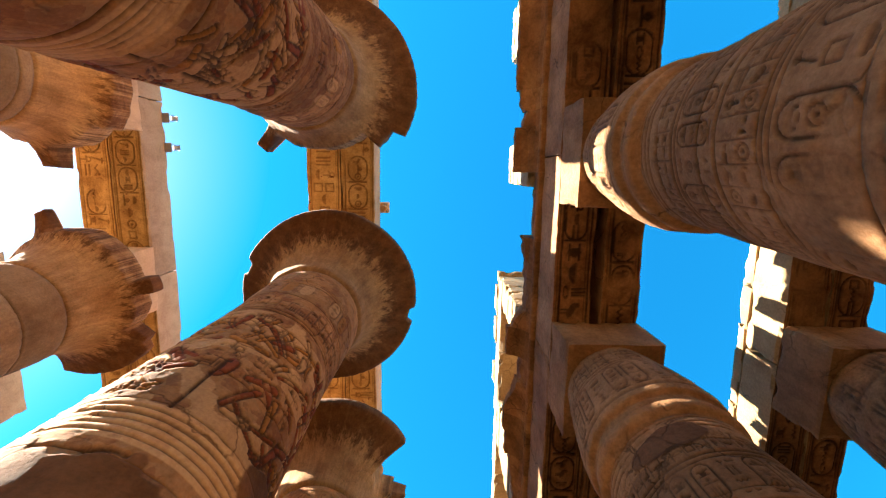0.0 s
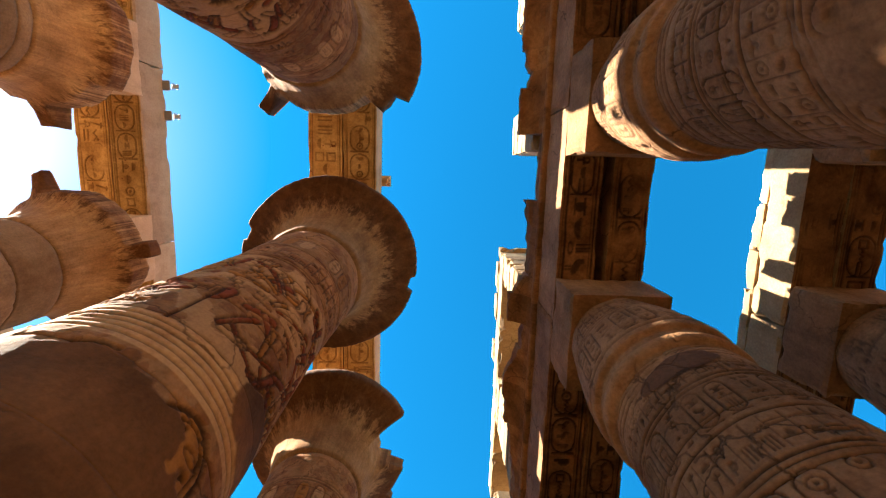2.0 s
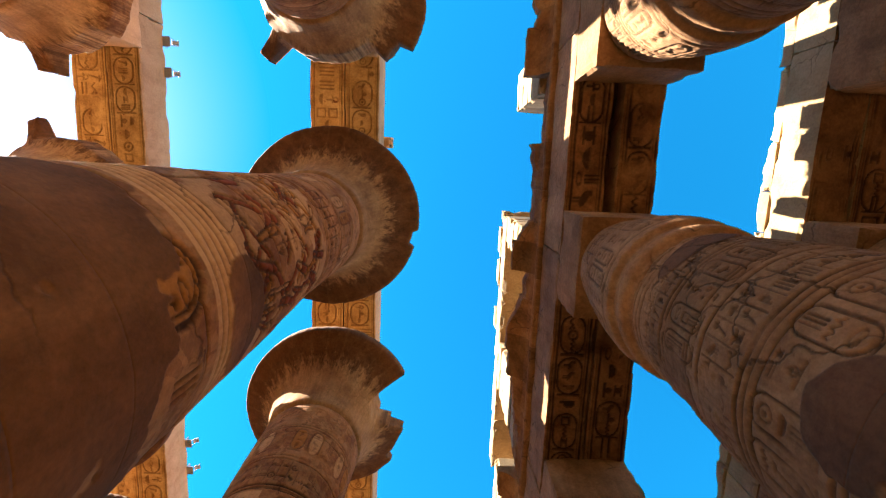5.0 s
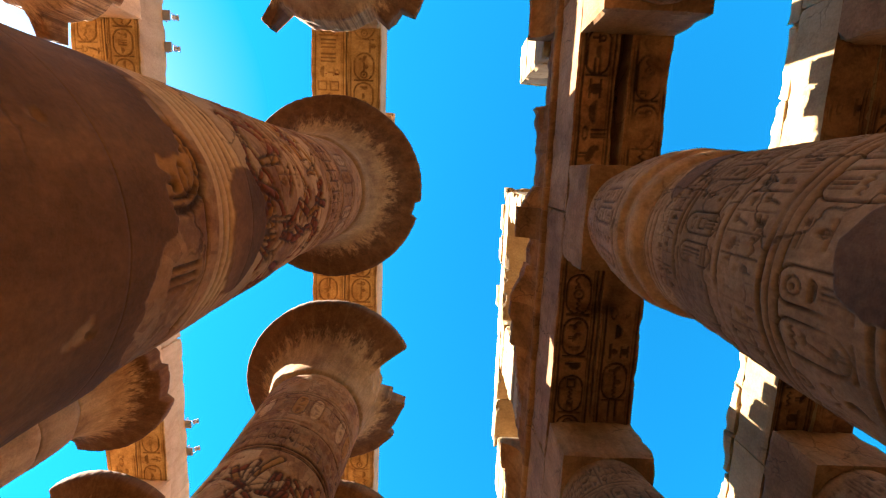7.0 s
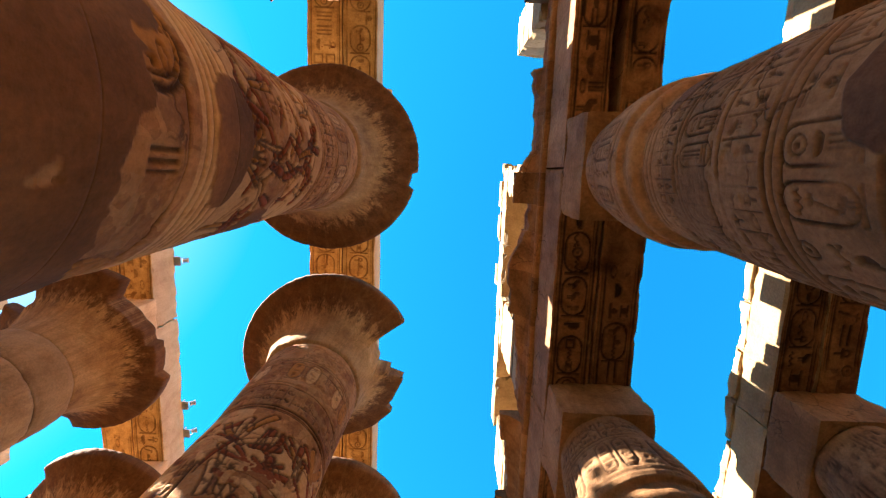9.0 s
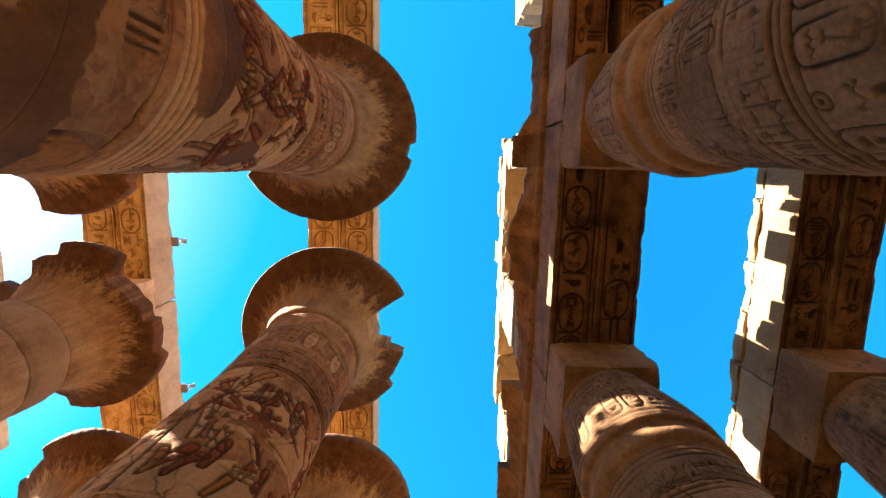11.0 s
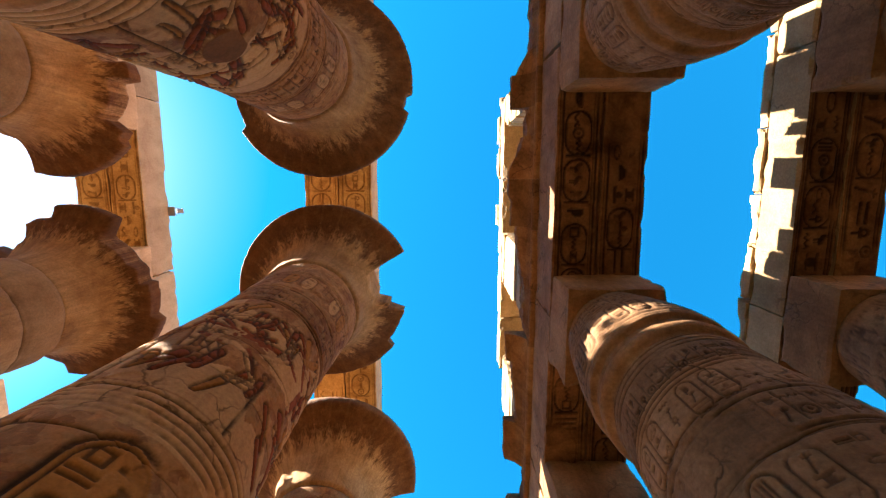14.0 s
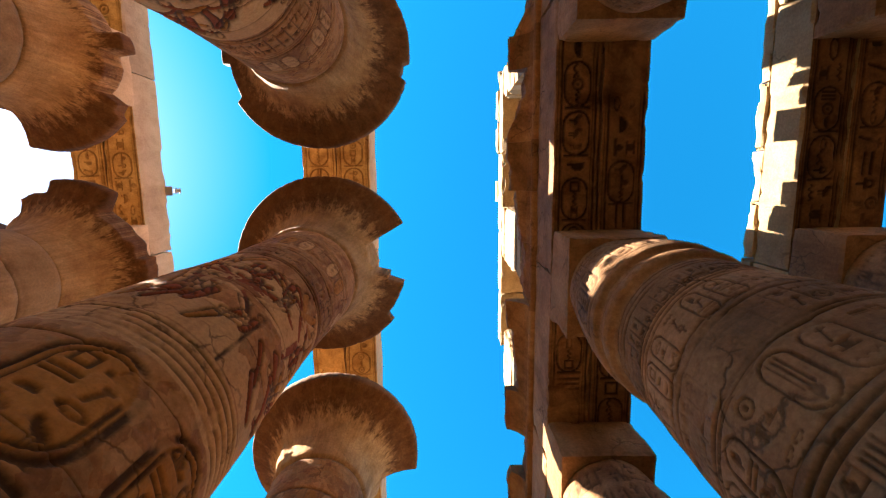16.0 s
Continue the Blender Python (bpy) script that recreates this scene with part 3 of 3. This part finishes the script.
def bud_capital(parent, facing, seed, detail):
    """The closed bud with its lip, neck ring and bands of cut signs."""
    prof = densify(BUD, 0.04 if detail else 0.1)
    P = np.array(prof)
    th = angles(facing, 200 if detail else 90, 30)
    zz, tt = np.meshgrid(P[:, 1], th, indexing="ij")
    u = ((tt - facing + math.pi) % (2 * math.pi) - math.pi) * 1.25
    rel = Relief(-4, 4, 8.3, 11.5, 0.02, seed + 70)
    rel.band(9.12, 0.04), rel.band(10.35, 0.05), rel.band(10.45, 0.04)
    rel.cartouches(-4, 4, 9.2, 10.3, 0.36, 0.034)
    rel.signs(-4, 4, 10.5, 11.2, 0.23, 0.034)
    rr = P[:, 0][:, None] - 0.04 * rel.sample(u, zz, 0.6, seed + 3) + 0.03 * fractal(u, zz, 1.1, seed + 4) + 0.012 * fractal(u, zz, 0.2, seed + 6, 3)
    v = np.stack([rr * np.cos(tt), rr * np.sin(tt), zz], -1).reshape(-1, 3)
    m, n = zz.shape
    f = grid_faces(m, n, True).tolist()
    f += [list(range(n))[::-1], [(m - 1) * n + k for k in range(n)]]
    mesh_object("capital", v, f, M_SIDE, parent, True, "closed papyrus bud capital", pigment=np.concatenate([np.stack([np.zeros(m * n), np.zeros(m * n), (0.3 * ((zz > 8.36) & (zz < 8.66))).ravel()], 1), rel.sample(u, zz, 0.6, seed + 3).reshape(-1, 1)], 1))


# ---- worn blocks ----
def rough_block(name, xs, ys, zs, material, parent=None, seed=0, step=0.14, amount=0.02, chips=0.05, relief=None, top=None, label="", fine=0.03, under=None):
    """A block with worn arrises. relief: depth map on its underside, over y (along) and x. top: broken top as a function of x, y."""
    (x0, x1), (y0, y1), (z0, z1) = xs, ys, zs
    V, F, n0, grime_shade, below = [], [], 0, [], 0
    cx, cy, cz = (x0 + x1) / 2, (y0 + y1) / 2, (z0 + z1) / 2

    def lin(a, b, s):
        return np.linspace(a, b, max(2, int((b - a) / s) + 1))

    for axis, side in ((0, 0), (0, 1), (1, 0), (1, 1), (2, 0), (2, 1)):
        s = fine if (relief is not None and axis == 2 and side == 0) else step
        if axis == 0:
            a, b = np.meshgrid(lin(y0, y1, s), lin(z0, z1, s), indexing="ij")
            p = np.stack([np.full_like(a, xs[side]), a, b], -1)
        elif axis == 1:
            a, b = np.meshgrid(lin(z0, z1, s), lin(x0, x1, s), indexing="ij")
            p = np.stack([b, np.full_like(a, ys[side]), a], -1)
        else:
            a, b = np.meshgrid(lin(x0, x1, s), lin(y0, y1, s), indexing="ij")
            p = np.stack([a, b, np.full_like(a, zs[side])], -1)
        q = p.copy()
        # worn edges: points near two faces are drawn in
        e = np.stack([np.minimum(p[..., 0] - x0, x1 - p[..., 0]), np.minimum(p[..., 1] - y0, y1 - p[..., 1]), np.minimum(p[..., 2] - z0, z1 - p[..., 2])], -1)
        e = np.sort(np.maximum(e, 0), -1)
        near = np.exp(-e[..., 1] / 0.05)
        along = p[..., 0] * 1.3 + p[..., 1] + p[..., 2] * 0.7
        bite = near * (0.008 + chips * np.clip(fractal(along, p[..., 2] + p[..., 0], 0.6, seed + 2, 3) * 2.2, 0, 1))
        d = np.stack([cx - p[..., 0], cy - p[..., 1], cz - p[..., 2]], -1)
        hit = np.stack([np.exp(-np.minimum(p[..., 0] - x0, x1 - p[..., 0]) / 0.05), np.exp(-np.minimum(p[..., 1] - y0, y1 - p[..., 1]) / 0.05), np.exp(-np.minimum(p[..., 2] - z0, z1 - p[..., 2]) / 0.05)], -1)
        q += np.sign(d) * hit * bite[..., None]
        w = amount * np.stack([fractal(p[..., 1] + 3, p[..., 2] + p[..., 0], 0.7, seed + 5), fractal(p[..., 0] + 9, p[..., 2] - p[..., 1], 0.7, seed + 6), fractal(p[..., 0] + p[..., 2], p[..., 1], 0.7, seed + 7)], -1)
        q += w
        if relief is not None and axis == 2 and side == 0:
            sunk = relief.sample(p[..., 1], p[..., 0], 0.42, seed)
            q[..., 2] += 0.05 * sunk
        if top is not None:
            t = top(p[..., 0], p[..., 1])
            q[..., 2] = z0 + (q[..., 2] - z0) * np.clip((t - z0) / (z1 - z0), 0.02, 1.5)
        m, k = a.shape
        V.append(q.reshape(-1, 3))
        F.append(grid_faces(m, k, start=n0, flip=(side == 0)))
        if relief is not None:
            grime_shade.append(np.pad((sunk if axis == 2 and side == 0 else np.zeros_like(a)).reshape(-1, 1), ((0, 0), (3, 0))))
            if axis == 2 and side == 0:
                below = (sum(len(x) for x in F[:-1]), len(F[-1]))
        n0 += m * k
    V, F = np.concatenate(V), np.concatenate(F)
    if relief is None:
        # one closed skin: points that coincide are joined
        _, first, same = np.unique(np.round(V, 4), axis=0, return_index=True, return_inverse=True)
        V, F = V[first], same.reshape(-1)[F]
    ob = mesh_object(name, V, F, material, parent, False, label, np.concatenate(grime_shade) if grime_shade else None)
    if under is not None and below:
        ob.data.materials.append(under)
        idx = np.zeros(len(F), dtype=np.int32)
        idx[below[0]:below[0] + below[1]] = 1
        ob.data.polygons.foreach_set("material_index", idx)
    return ob


# ---- setting ----
def ground():
    n = 80
    g = np.sign(np.linspace(-1, 1, n)) * np.abs(np.linspace(-1, 1, n)) ** 3 * 3000
    x, y = np.meshgrid(g, g, indexing="ij")
    z = 0.03 * fractal(x, y, 4.0, 3)
    ob = mesh_object("ground", np.stack([x, y, z - 0.02], -1).reshape(-1, 3), grid_faces(n, n), M_SAND, None, True)
    tagged(ob, "dusty pale sand and stone floor of the ruined hall", "ground", kind="structure")


ground()

# ---- the two rows of great columns ----
NAVE_X, FAR_X = -4.31, -13.9
NAVE_Y = [-10.6, -2.89, 4.80, 12.48, 20.25, 28.0]
CUTS = [
    [(200, 300, 2.6)],
    [(31, 46, 2.9), (46, 131, 2.12), (131, 141, 3.03), (141, 200, 2.16)],
    [(8, 17, 3.12), (150, 172, 3.05), (196, 205, 3.18)],
    [(-27, 6, 1.95), (6, 13, 2.45), (13, 40, 3.05)],
    [(12, 62, 2.1)],
    [(300, 330, 2.6)],
]
FAR_CUTS = [
    [(20, 120, 2.5)],
    [(-40, 40, 2.5), (40, 89, 2.2), (89, 102, 2.95), (102, 160, 2.2)],
    [(-106, -60, 2.4), (-60, -14, 2.45), (-14, 0, 2.95), (0, 34, 2.4), (34, 42, 3.0), (108, 160, 2.3), (200, 246, 2.4)],
    [(-56, -8, 2.62), (-8, 18, 2.95), (102, 150, 2.8), (212, 242, 2.3), (242, 262, 2.95)],
    [(-40, 10, 2.7), (200, 232, 2.9)],
    [(280, 340, 2.7)],
]
FAR_NECK = [1.7, 1.7, 1.72, 1.8, 1.72, 1.7]
GIRTH = [0.95, 0.96, 0.98, 0.95, 0.92, 0.95]
FOOT = [0, 0, 5.8, 0, 0, 0]
REPAIRS = [(), (), ((0.1, 7.3, 0.8, 0.5), (1.6, 9.3, 0.35, 0.5)), ((-1.2, 3.6, 0.9, 0.8),), (), ()]
for k, y in enumerate(NAVE_Y):
    nave_column(NAVE_X, y, 0.0, 100 + k, CUTS[k], 0 < k < 4, "colossal carved sandstone column with faded red and white paint", GIRTH[k], FOOT[k], REPAIRS[k])
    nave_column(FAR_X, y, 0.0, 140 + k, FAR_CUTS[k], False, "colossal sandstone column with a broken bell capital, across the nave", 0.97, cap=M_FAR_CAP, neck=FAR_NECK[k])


def architrave(name, x0, x1, z0, z1, ys, material, seed, label, top=None, under=None, gaps={}):
    """Two beams side by side from column to column, with columns of signs on the underside."""
    a = tagged(empty(name, 0, 0, 0), label, "architrave", kind="thing")
    xm = (x0 + x1) / 2
    for k, (ya, yb) in enumerate(zip(ys, ys[1:])):
        for s, (xa, xb) in enumerate(((x0, xm - gaps.get(k, 0.02)), (xm + gaps.get(k, 0.02), x1))):
            rel = Relief(ya, yb, xa, xb, 0.02, seed + 10 * k + s)
            w, mid = xb - xa, (xa + xb) / 2
            for e in (0.1, 0.17):
                rel.band(xa + e, 0.035), rel.band(xb - e, 0.035)
            lo = ya + 0.1
            while lo < yb - 0.3:
                step = min(yb - lo - 0.1, rel.r.choice([0.45, 0.55, 1.15]))
                if step > 0.9:
                    rel.oval_along(lo + step / 2, mid, step * 0.45, w * 0.28, 0.05)
                    for q in (-0.27, 0, 0.27):
                        rel.sign(lo + step * (0.5 + q), mid, 0.32, 0.05)
                elif rel.r.random() < 0.55:
                    rel.sign(lo + step / 2, mid, min(step, w * 0.6), 0.06)
                else:
                    for q in (-0.17, 0.17):
                        rel.sign(lo + step / 2, mid + q * w, min(step, w * 0.34), 0.05)
                lo += step
            rough_block("beam", (xa, xb), (ya + 0.008, yb - 0.008), (z0 + 0.01 * ((k + s) % 2), z1), material, a, seed + 20 * k + s, relief=rel, top=top, fine=0.03, under=under)
    return a


architrave("architrave", -5.75, -2.89, 21.0, 22.8, NAVE_Y, M_BEAM, 300, "carved sandstone architrave beams over the great columns", under=M_SOFFIT)
architrave("architrave", -15.46, -12.64, 21.0, 22.76, NAVE_Y, M_BEAM, 400, "carved sandstone architrave beams across the nave", under=M_SOFFIT)

# ---- side aisles ----
SIDE_Y = [-10.9, -5.6, -0.45, 4.96, 11.75, 16.95, 22.3, 27.5]
for k, y in enumerate(SIDE_Y):
    bud_column(4.03, y, math.pi, 200 + k, 1 < k < 5, "carved sandstone papyrus bud column with a square abacus", {2: ((0.3, 3.4, 0.7, 0.4),), 3: ((1.5, 7.8, 0.75, 0.26), (0.4, 4.4, 0.5, 0.4)), 4: ((0.8, 3.4, 0.9, 0.6),)}.get(k, ()), {3: 0.75, 4: 0.55}.get(k, 0.6))
    outer = bud_column(10.1, y, math.pi, 230 + k, False, "shaded carved sandstone bud column of an outer row")
    copy_thing(outer, pose(16.2, y, 0))
    copy_thing(outer, pose(22.3, y, 0))


def ragged(z, amount, cell, seed):
    return lambda x, y: z - amount * np.clip(fractal(y, x * 0.3, cell, seed) + 0.2, 0, 1)


architrave("architrave", 2.90, 5.16, 12.98, 14.86, SIDE_Y, M_SIDE, 500, "dark carved sandstone architrave beams over the bud columns", under=M_UNDERSHADE, gaps={2: 0.14, 1: 0.06})
# pale sides and dark underside: sun and shade are put into the stone colours
second = architrave("architrave", 8.98, 11.23, 12.98, 14.3, SIDE_Y, M_PALE, 600, "sunlit sandstone architrave with a broken top edge", under=M_UNDERSHADE)
y = -10.0
while y < 27:
    w = rng.uniform(1.1, 2.6)
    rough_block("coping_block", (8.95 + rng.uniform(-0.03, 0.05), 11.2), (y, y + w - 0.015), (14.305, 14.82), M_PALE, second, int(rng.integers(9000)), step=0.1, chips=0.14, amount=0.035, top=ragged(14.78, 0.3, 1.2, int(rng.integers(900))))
    y += w

for x in (15.1, 21.2):
    for y0, y1 in zip(SIDE_Y, SIDE_Y[1:]):
        ob = rough_block("architrave", (x, x + 2.2), (y0 + 0.01, y1 - 0.01), (12.98, 14.8), M_BEAM, None, int(rng.integers(9000)), step=0.3)
        tagged(ob, "sandstone architrave block over an outer row of columns", "architrave", kind="thing")

# cornice blocks: from, to, lip at both ends
LIPS = [(-9.0, -6.2, 2.24, 2.24), (-6.2, -2.5, 2.24, 2.24), (-2.5, -1.87, 2.3, 2.56), (-1.87, -1.4, 2.56, 2.46), (-1.4, -0.02, 2.23, 2.24), (-0.02, 2.0, 2.94, 2.94), (2.0, 3.4, 2.55, 2.76), (3.4, 4.4, 2.76, 2.76), (4.4, 5.07, 2.72, 2.36),
        (5.07, 6.05, 2.22, 2.23), (6.05, 6.9, 2.68, 2.62), (6.9, 8.2, 2.55, 2.24), (8.2, 9.7, 2.22, 2.3), (9.7, 11.3, 2.4, 2.62), (11.3, 13.3, 2.66, 2.8), (13.3, 14.25, 2.24, 2.27), (14.25, 16.4, 2.4, 2.67), (16.4, 17.85, 2.23, 2.27), (17.85, 19.4, 2.96, 2.9), (19.4, 24.0, 2.4, 2.3)]
cor = tagged(empty("cornice", 0, 0, 0), "broken hollow-moulded sandstone cornice above the aisle architrave", "cornice", kind="thing")
PROFILE = densify([(2.86, 14.86), (2.79, 14.88), (2.75, 14.95), (2.75, 15.05), (2.79, 15.12), (2.86, 15.15), (2.84, 15.45), (2.76, 15.7), (2.62, 15.9), (2.42, 16.06), (2.2, 16.12), (2.2, 16.4), (2.4, 16.42)], 0.06) + [(5.1, 16.42), (5.1, 14.86)]
for k, (y0, y1, l0, l1) in enumerate(LIPS):
    P = np.array(PROFILE)
    yy = np.linspace(y0 + 0.004, y1 - 0.004, max(4, int((y1 - y0) / 0.06)))
    lim = np.interp(yy, [y0, y1], [l0, l1]) + (0.12 if abs(l1 - l0) > 0.06 else 0.02) * fractal(yy, yy * 0 + k, 0.5, 70 + k, 4)
    xx = np.maximum(P[:, 0][None, :], np.where(P[:, 1][None, :] > 15.15, lim[:, None] + 0.05 * fractal(yy[:, None] + 0 * P[:, 0], P[:, 1][None, :] + 0 * yy[:, None], 0.25, 90 + k), 0))
    xx = xx + 0.025 * fractal(yy[:, None] + 0 * xx, P[:, 1][None, :] + 0 * xx, 0.4, 72 + k)
    v = np.stack([xx, yy[:, None] + 0 * xx, P[:, 1][None, :] + 0 * xx], -1).reshape(-1, 3)
    n, m = len(yy), len(PROFILE)
    f = grid_faces(n, m, True, flip=True).tolist()
    f += [list(range(m)), [(n - 1) * m + q for q in range(m)][::-1]]
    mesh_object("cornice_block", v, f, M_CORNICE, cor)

# ---- clerestory above the cornice: piers, lintels, a few blocks left on top ----
cler = tagged(empty("clerestory_wall", 0, 0, 0), "ruined pale stone clerestory with tall window openings and a ragged top", "wall", kind="thing")


def pier(y0, y1, z1, x0=2.74, x1=4.5):
    z = 16.42
    while z < z1 - 0.05:
        h = min(rng.uniform(0.85, 1.2), z1 - z)
        if z1 - z - h < 0.3:
            h = z1 - z
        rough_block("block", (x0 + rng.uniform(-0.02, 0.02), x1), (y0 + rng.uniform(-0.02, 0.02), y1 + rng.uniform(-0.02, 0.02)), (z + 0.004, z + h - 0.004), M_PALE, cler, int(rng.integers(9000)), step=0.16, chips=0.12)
        z += h


def lintel(y0, y1, z0, z1, x0=2.72, x1=4.55):
    rough_block("lintel", (x0, x1), (y0 + 0.005, y1 - 0.005), (z0, z1), M_PALE, cler, int(rng.integers(9000)), step=0.16, chips=0.12)


for y0, y1, z1 in ((-6.4, -4.4, 21.3), (-1.1, 0.45, 20.9), (4.75, 6.0, 21.4), (10.5, 12.75, 21.4), (15.8, 18.2, 20.6)):
    pier(y0, y1, z1)
for y0, y1, z0, z1 in ((4.8, 8.2, 21.4, 22.5), (8.2, 11.6, 21.4, 22.7), (11.6, 14.4, 21.4, 22.55), (14.4, 16.9, 21.4, 22.4), (5.4, 6.6, 22.72, 23.4), (7.0, 8.1, 22.72, 23.4), (9.4, 10.4, 22.72, 23.5), (4.6, 6.8, 22.5, 22.72), (6.8, 8.2, 22.5, 22.72)):
    lintel(y0, y1, z0, z1, 2.72 if z0 < 22 else 2.66)

# low stubs of the stone grilles still standing in the windows
def grille_stub(y0, y1, top):
    rough_block("grille_stub", (3.4, 4.3), (y0 + 0.004, y1 - 0.004), (16.43, top), M_PALE, cler, int(rng.integers(9000)), step=0.1, chips=0.2, amount=0.04)


for y0, y1, top in ((6.02, 6.4, 17.6), (6.4, 6.75, 17.85), (6.75, 7.3, 17.4), (7.3, 8.1, 18.1), (8.1, 9.12, 17.4), (9.12, 9.75, 17.65), (9.75, 10.48, 17.98)):
    grille_stub(y0, y1, top)
for y0, y1, h in ((12.8, 15.75, 0.8), (0.6, 4.7, 0.9), (-4.3, -1.2, 0.9)):
    y = y0
    while y < y1 - 0.2:
        w = min(rng.uniform(0.35, 1.2), y1 - y)
        grille_stub(y, y + w, 16.43 + h + rng.choice([0.0, 0.15, 0.45, 0.9]))
        y += w
ob = rough_block("loose_block", (-3.7, -2.52), (1.45, 1.95), (22.8, 23.35), M_BEAM, None, 77, chips=0.15)
tagged(ob, "broken sandstone block lying on top of the architrave", "stone block", kind="thing")

# the other side's row and clerestory, beyond the nave
for k, y in enumerate(SIDE_Y):
    bud_column(-22.6, y, 0.0, 260 + k, False, "carved sandstone bud column on the far side of the nave")
for y0, y1 in zip(SIDE_Y, SIDE_Y[1:]):
    ob = rough_block("architrave", (-23.7, -21.5), (y0 + 0.01, y1 - 0.01), (12.98, 16.4), M_BEAM, None, int(rng.integers(9000)), step=0.3)
    tagged(ob, "rose sandstone architrave block on the far side", "architrave", kind="thing")
for y0, y1, z1 in ((-6.0, -2.5, 22.5), (4.2, 12.6, 23.6), (18.0, 20.4, 22.8)):
    ob = rough_block("clerestory_wall", (-23.5, -21.6), (y0, y1), (16.42, z1), M_BEAM, None, int(rng.integers(9000)), step=0.3)
    tagged(ob, "pale rose clerestory wall on the far side of the nave", "wall", kind="thing")


# ---- floodlights on the far architrave ----
def tube(bm, a, b, r, n=8):
    a, b = Vector(a), Vector(b)
    m = Matrix.Translation((a + b) / 2) @ (b - a).to_track_quat("Z", "Y").to_matrix().to_4x4()
    bmesh.ops.create_cone(bm, cap_ends=True, segments=n, radius1=r, radius2=r, depth=(b - a).length, matrix=m)


def part(name, bm, material, parent, label=""):
    me = bpy.data.meshes.new(name)
    bm.to_mesh(me)
    bm.free()
    me.materials.append(material)
    ob = new(name, me)
    ob.parent = parent
    if label:
        ob["label"] = label
    return ob


def floodlight():
    e = tagged(empty("floodlight", 0, 0, 0), "small grey floodlight on a bracket fixed to the architrave", "floodlight", "floodlights on the architrave", "thing")
    bm = bmesh.new()
    bmesh.ops.create_cube(bm, size=1, matrix=Matrix.Translation((0.16, 0, -0.12)) @ Matrix.Diagonal((0.32, 0.42, 0.05, 1)))
    bmesh.ops.create_cube(bm, size=1, matrix=Matrix.Translation((0.02, 0, 0.0)) @ Matrix.Diagonal((0.04, 0.42, 0.3, 1)))
    part("bracket", bm, M_GREY, e)
    bm = bmesh.new()
    for q in (-0.13, 0.13):
        tube(bm, (0.3, q, -0.1), (0.36, q, 0.16), 0.015)
    tube(bm, (0.36, -0.14, 0.16), (0.36, 0.14, 0.16), 0.018)
    part("yoke", bm, M_GREY, e)
    bm = bmesh.new()
    tube(bm, (0.28, 0, 0.08), (0.46, 0, 0.2), 0.1, 16)
    tube(bm, (0.45, 0, 0.193), (0.5, 0, 0.227), 0.13, 16)
    head = part("housing", bm, M_GREY, e)
    bm = bmesh.new()
    tube(bm, (0.495, 0, 0.224), (0.508, 0, 0.232), 0.115, 16)
    part("lens", bm, M_GLASS, head, "dark glass lens")
    return e


lamp = floodlight()
spots = [(-2.2, 22.75), (-0.9, 22.75), (9.7, 22.8), (17.0, 22.75), (18.5, 22.75)]
lamp.location = (-12.64, spots[0][0], spots[0][1])
for y, z in spots[1:]:
    copy_thing(lamp, pose(-12.64, y, z))
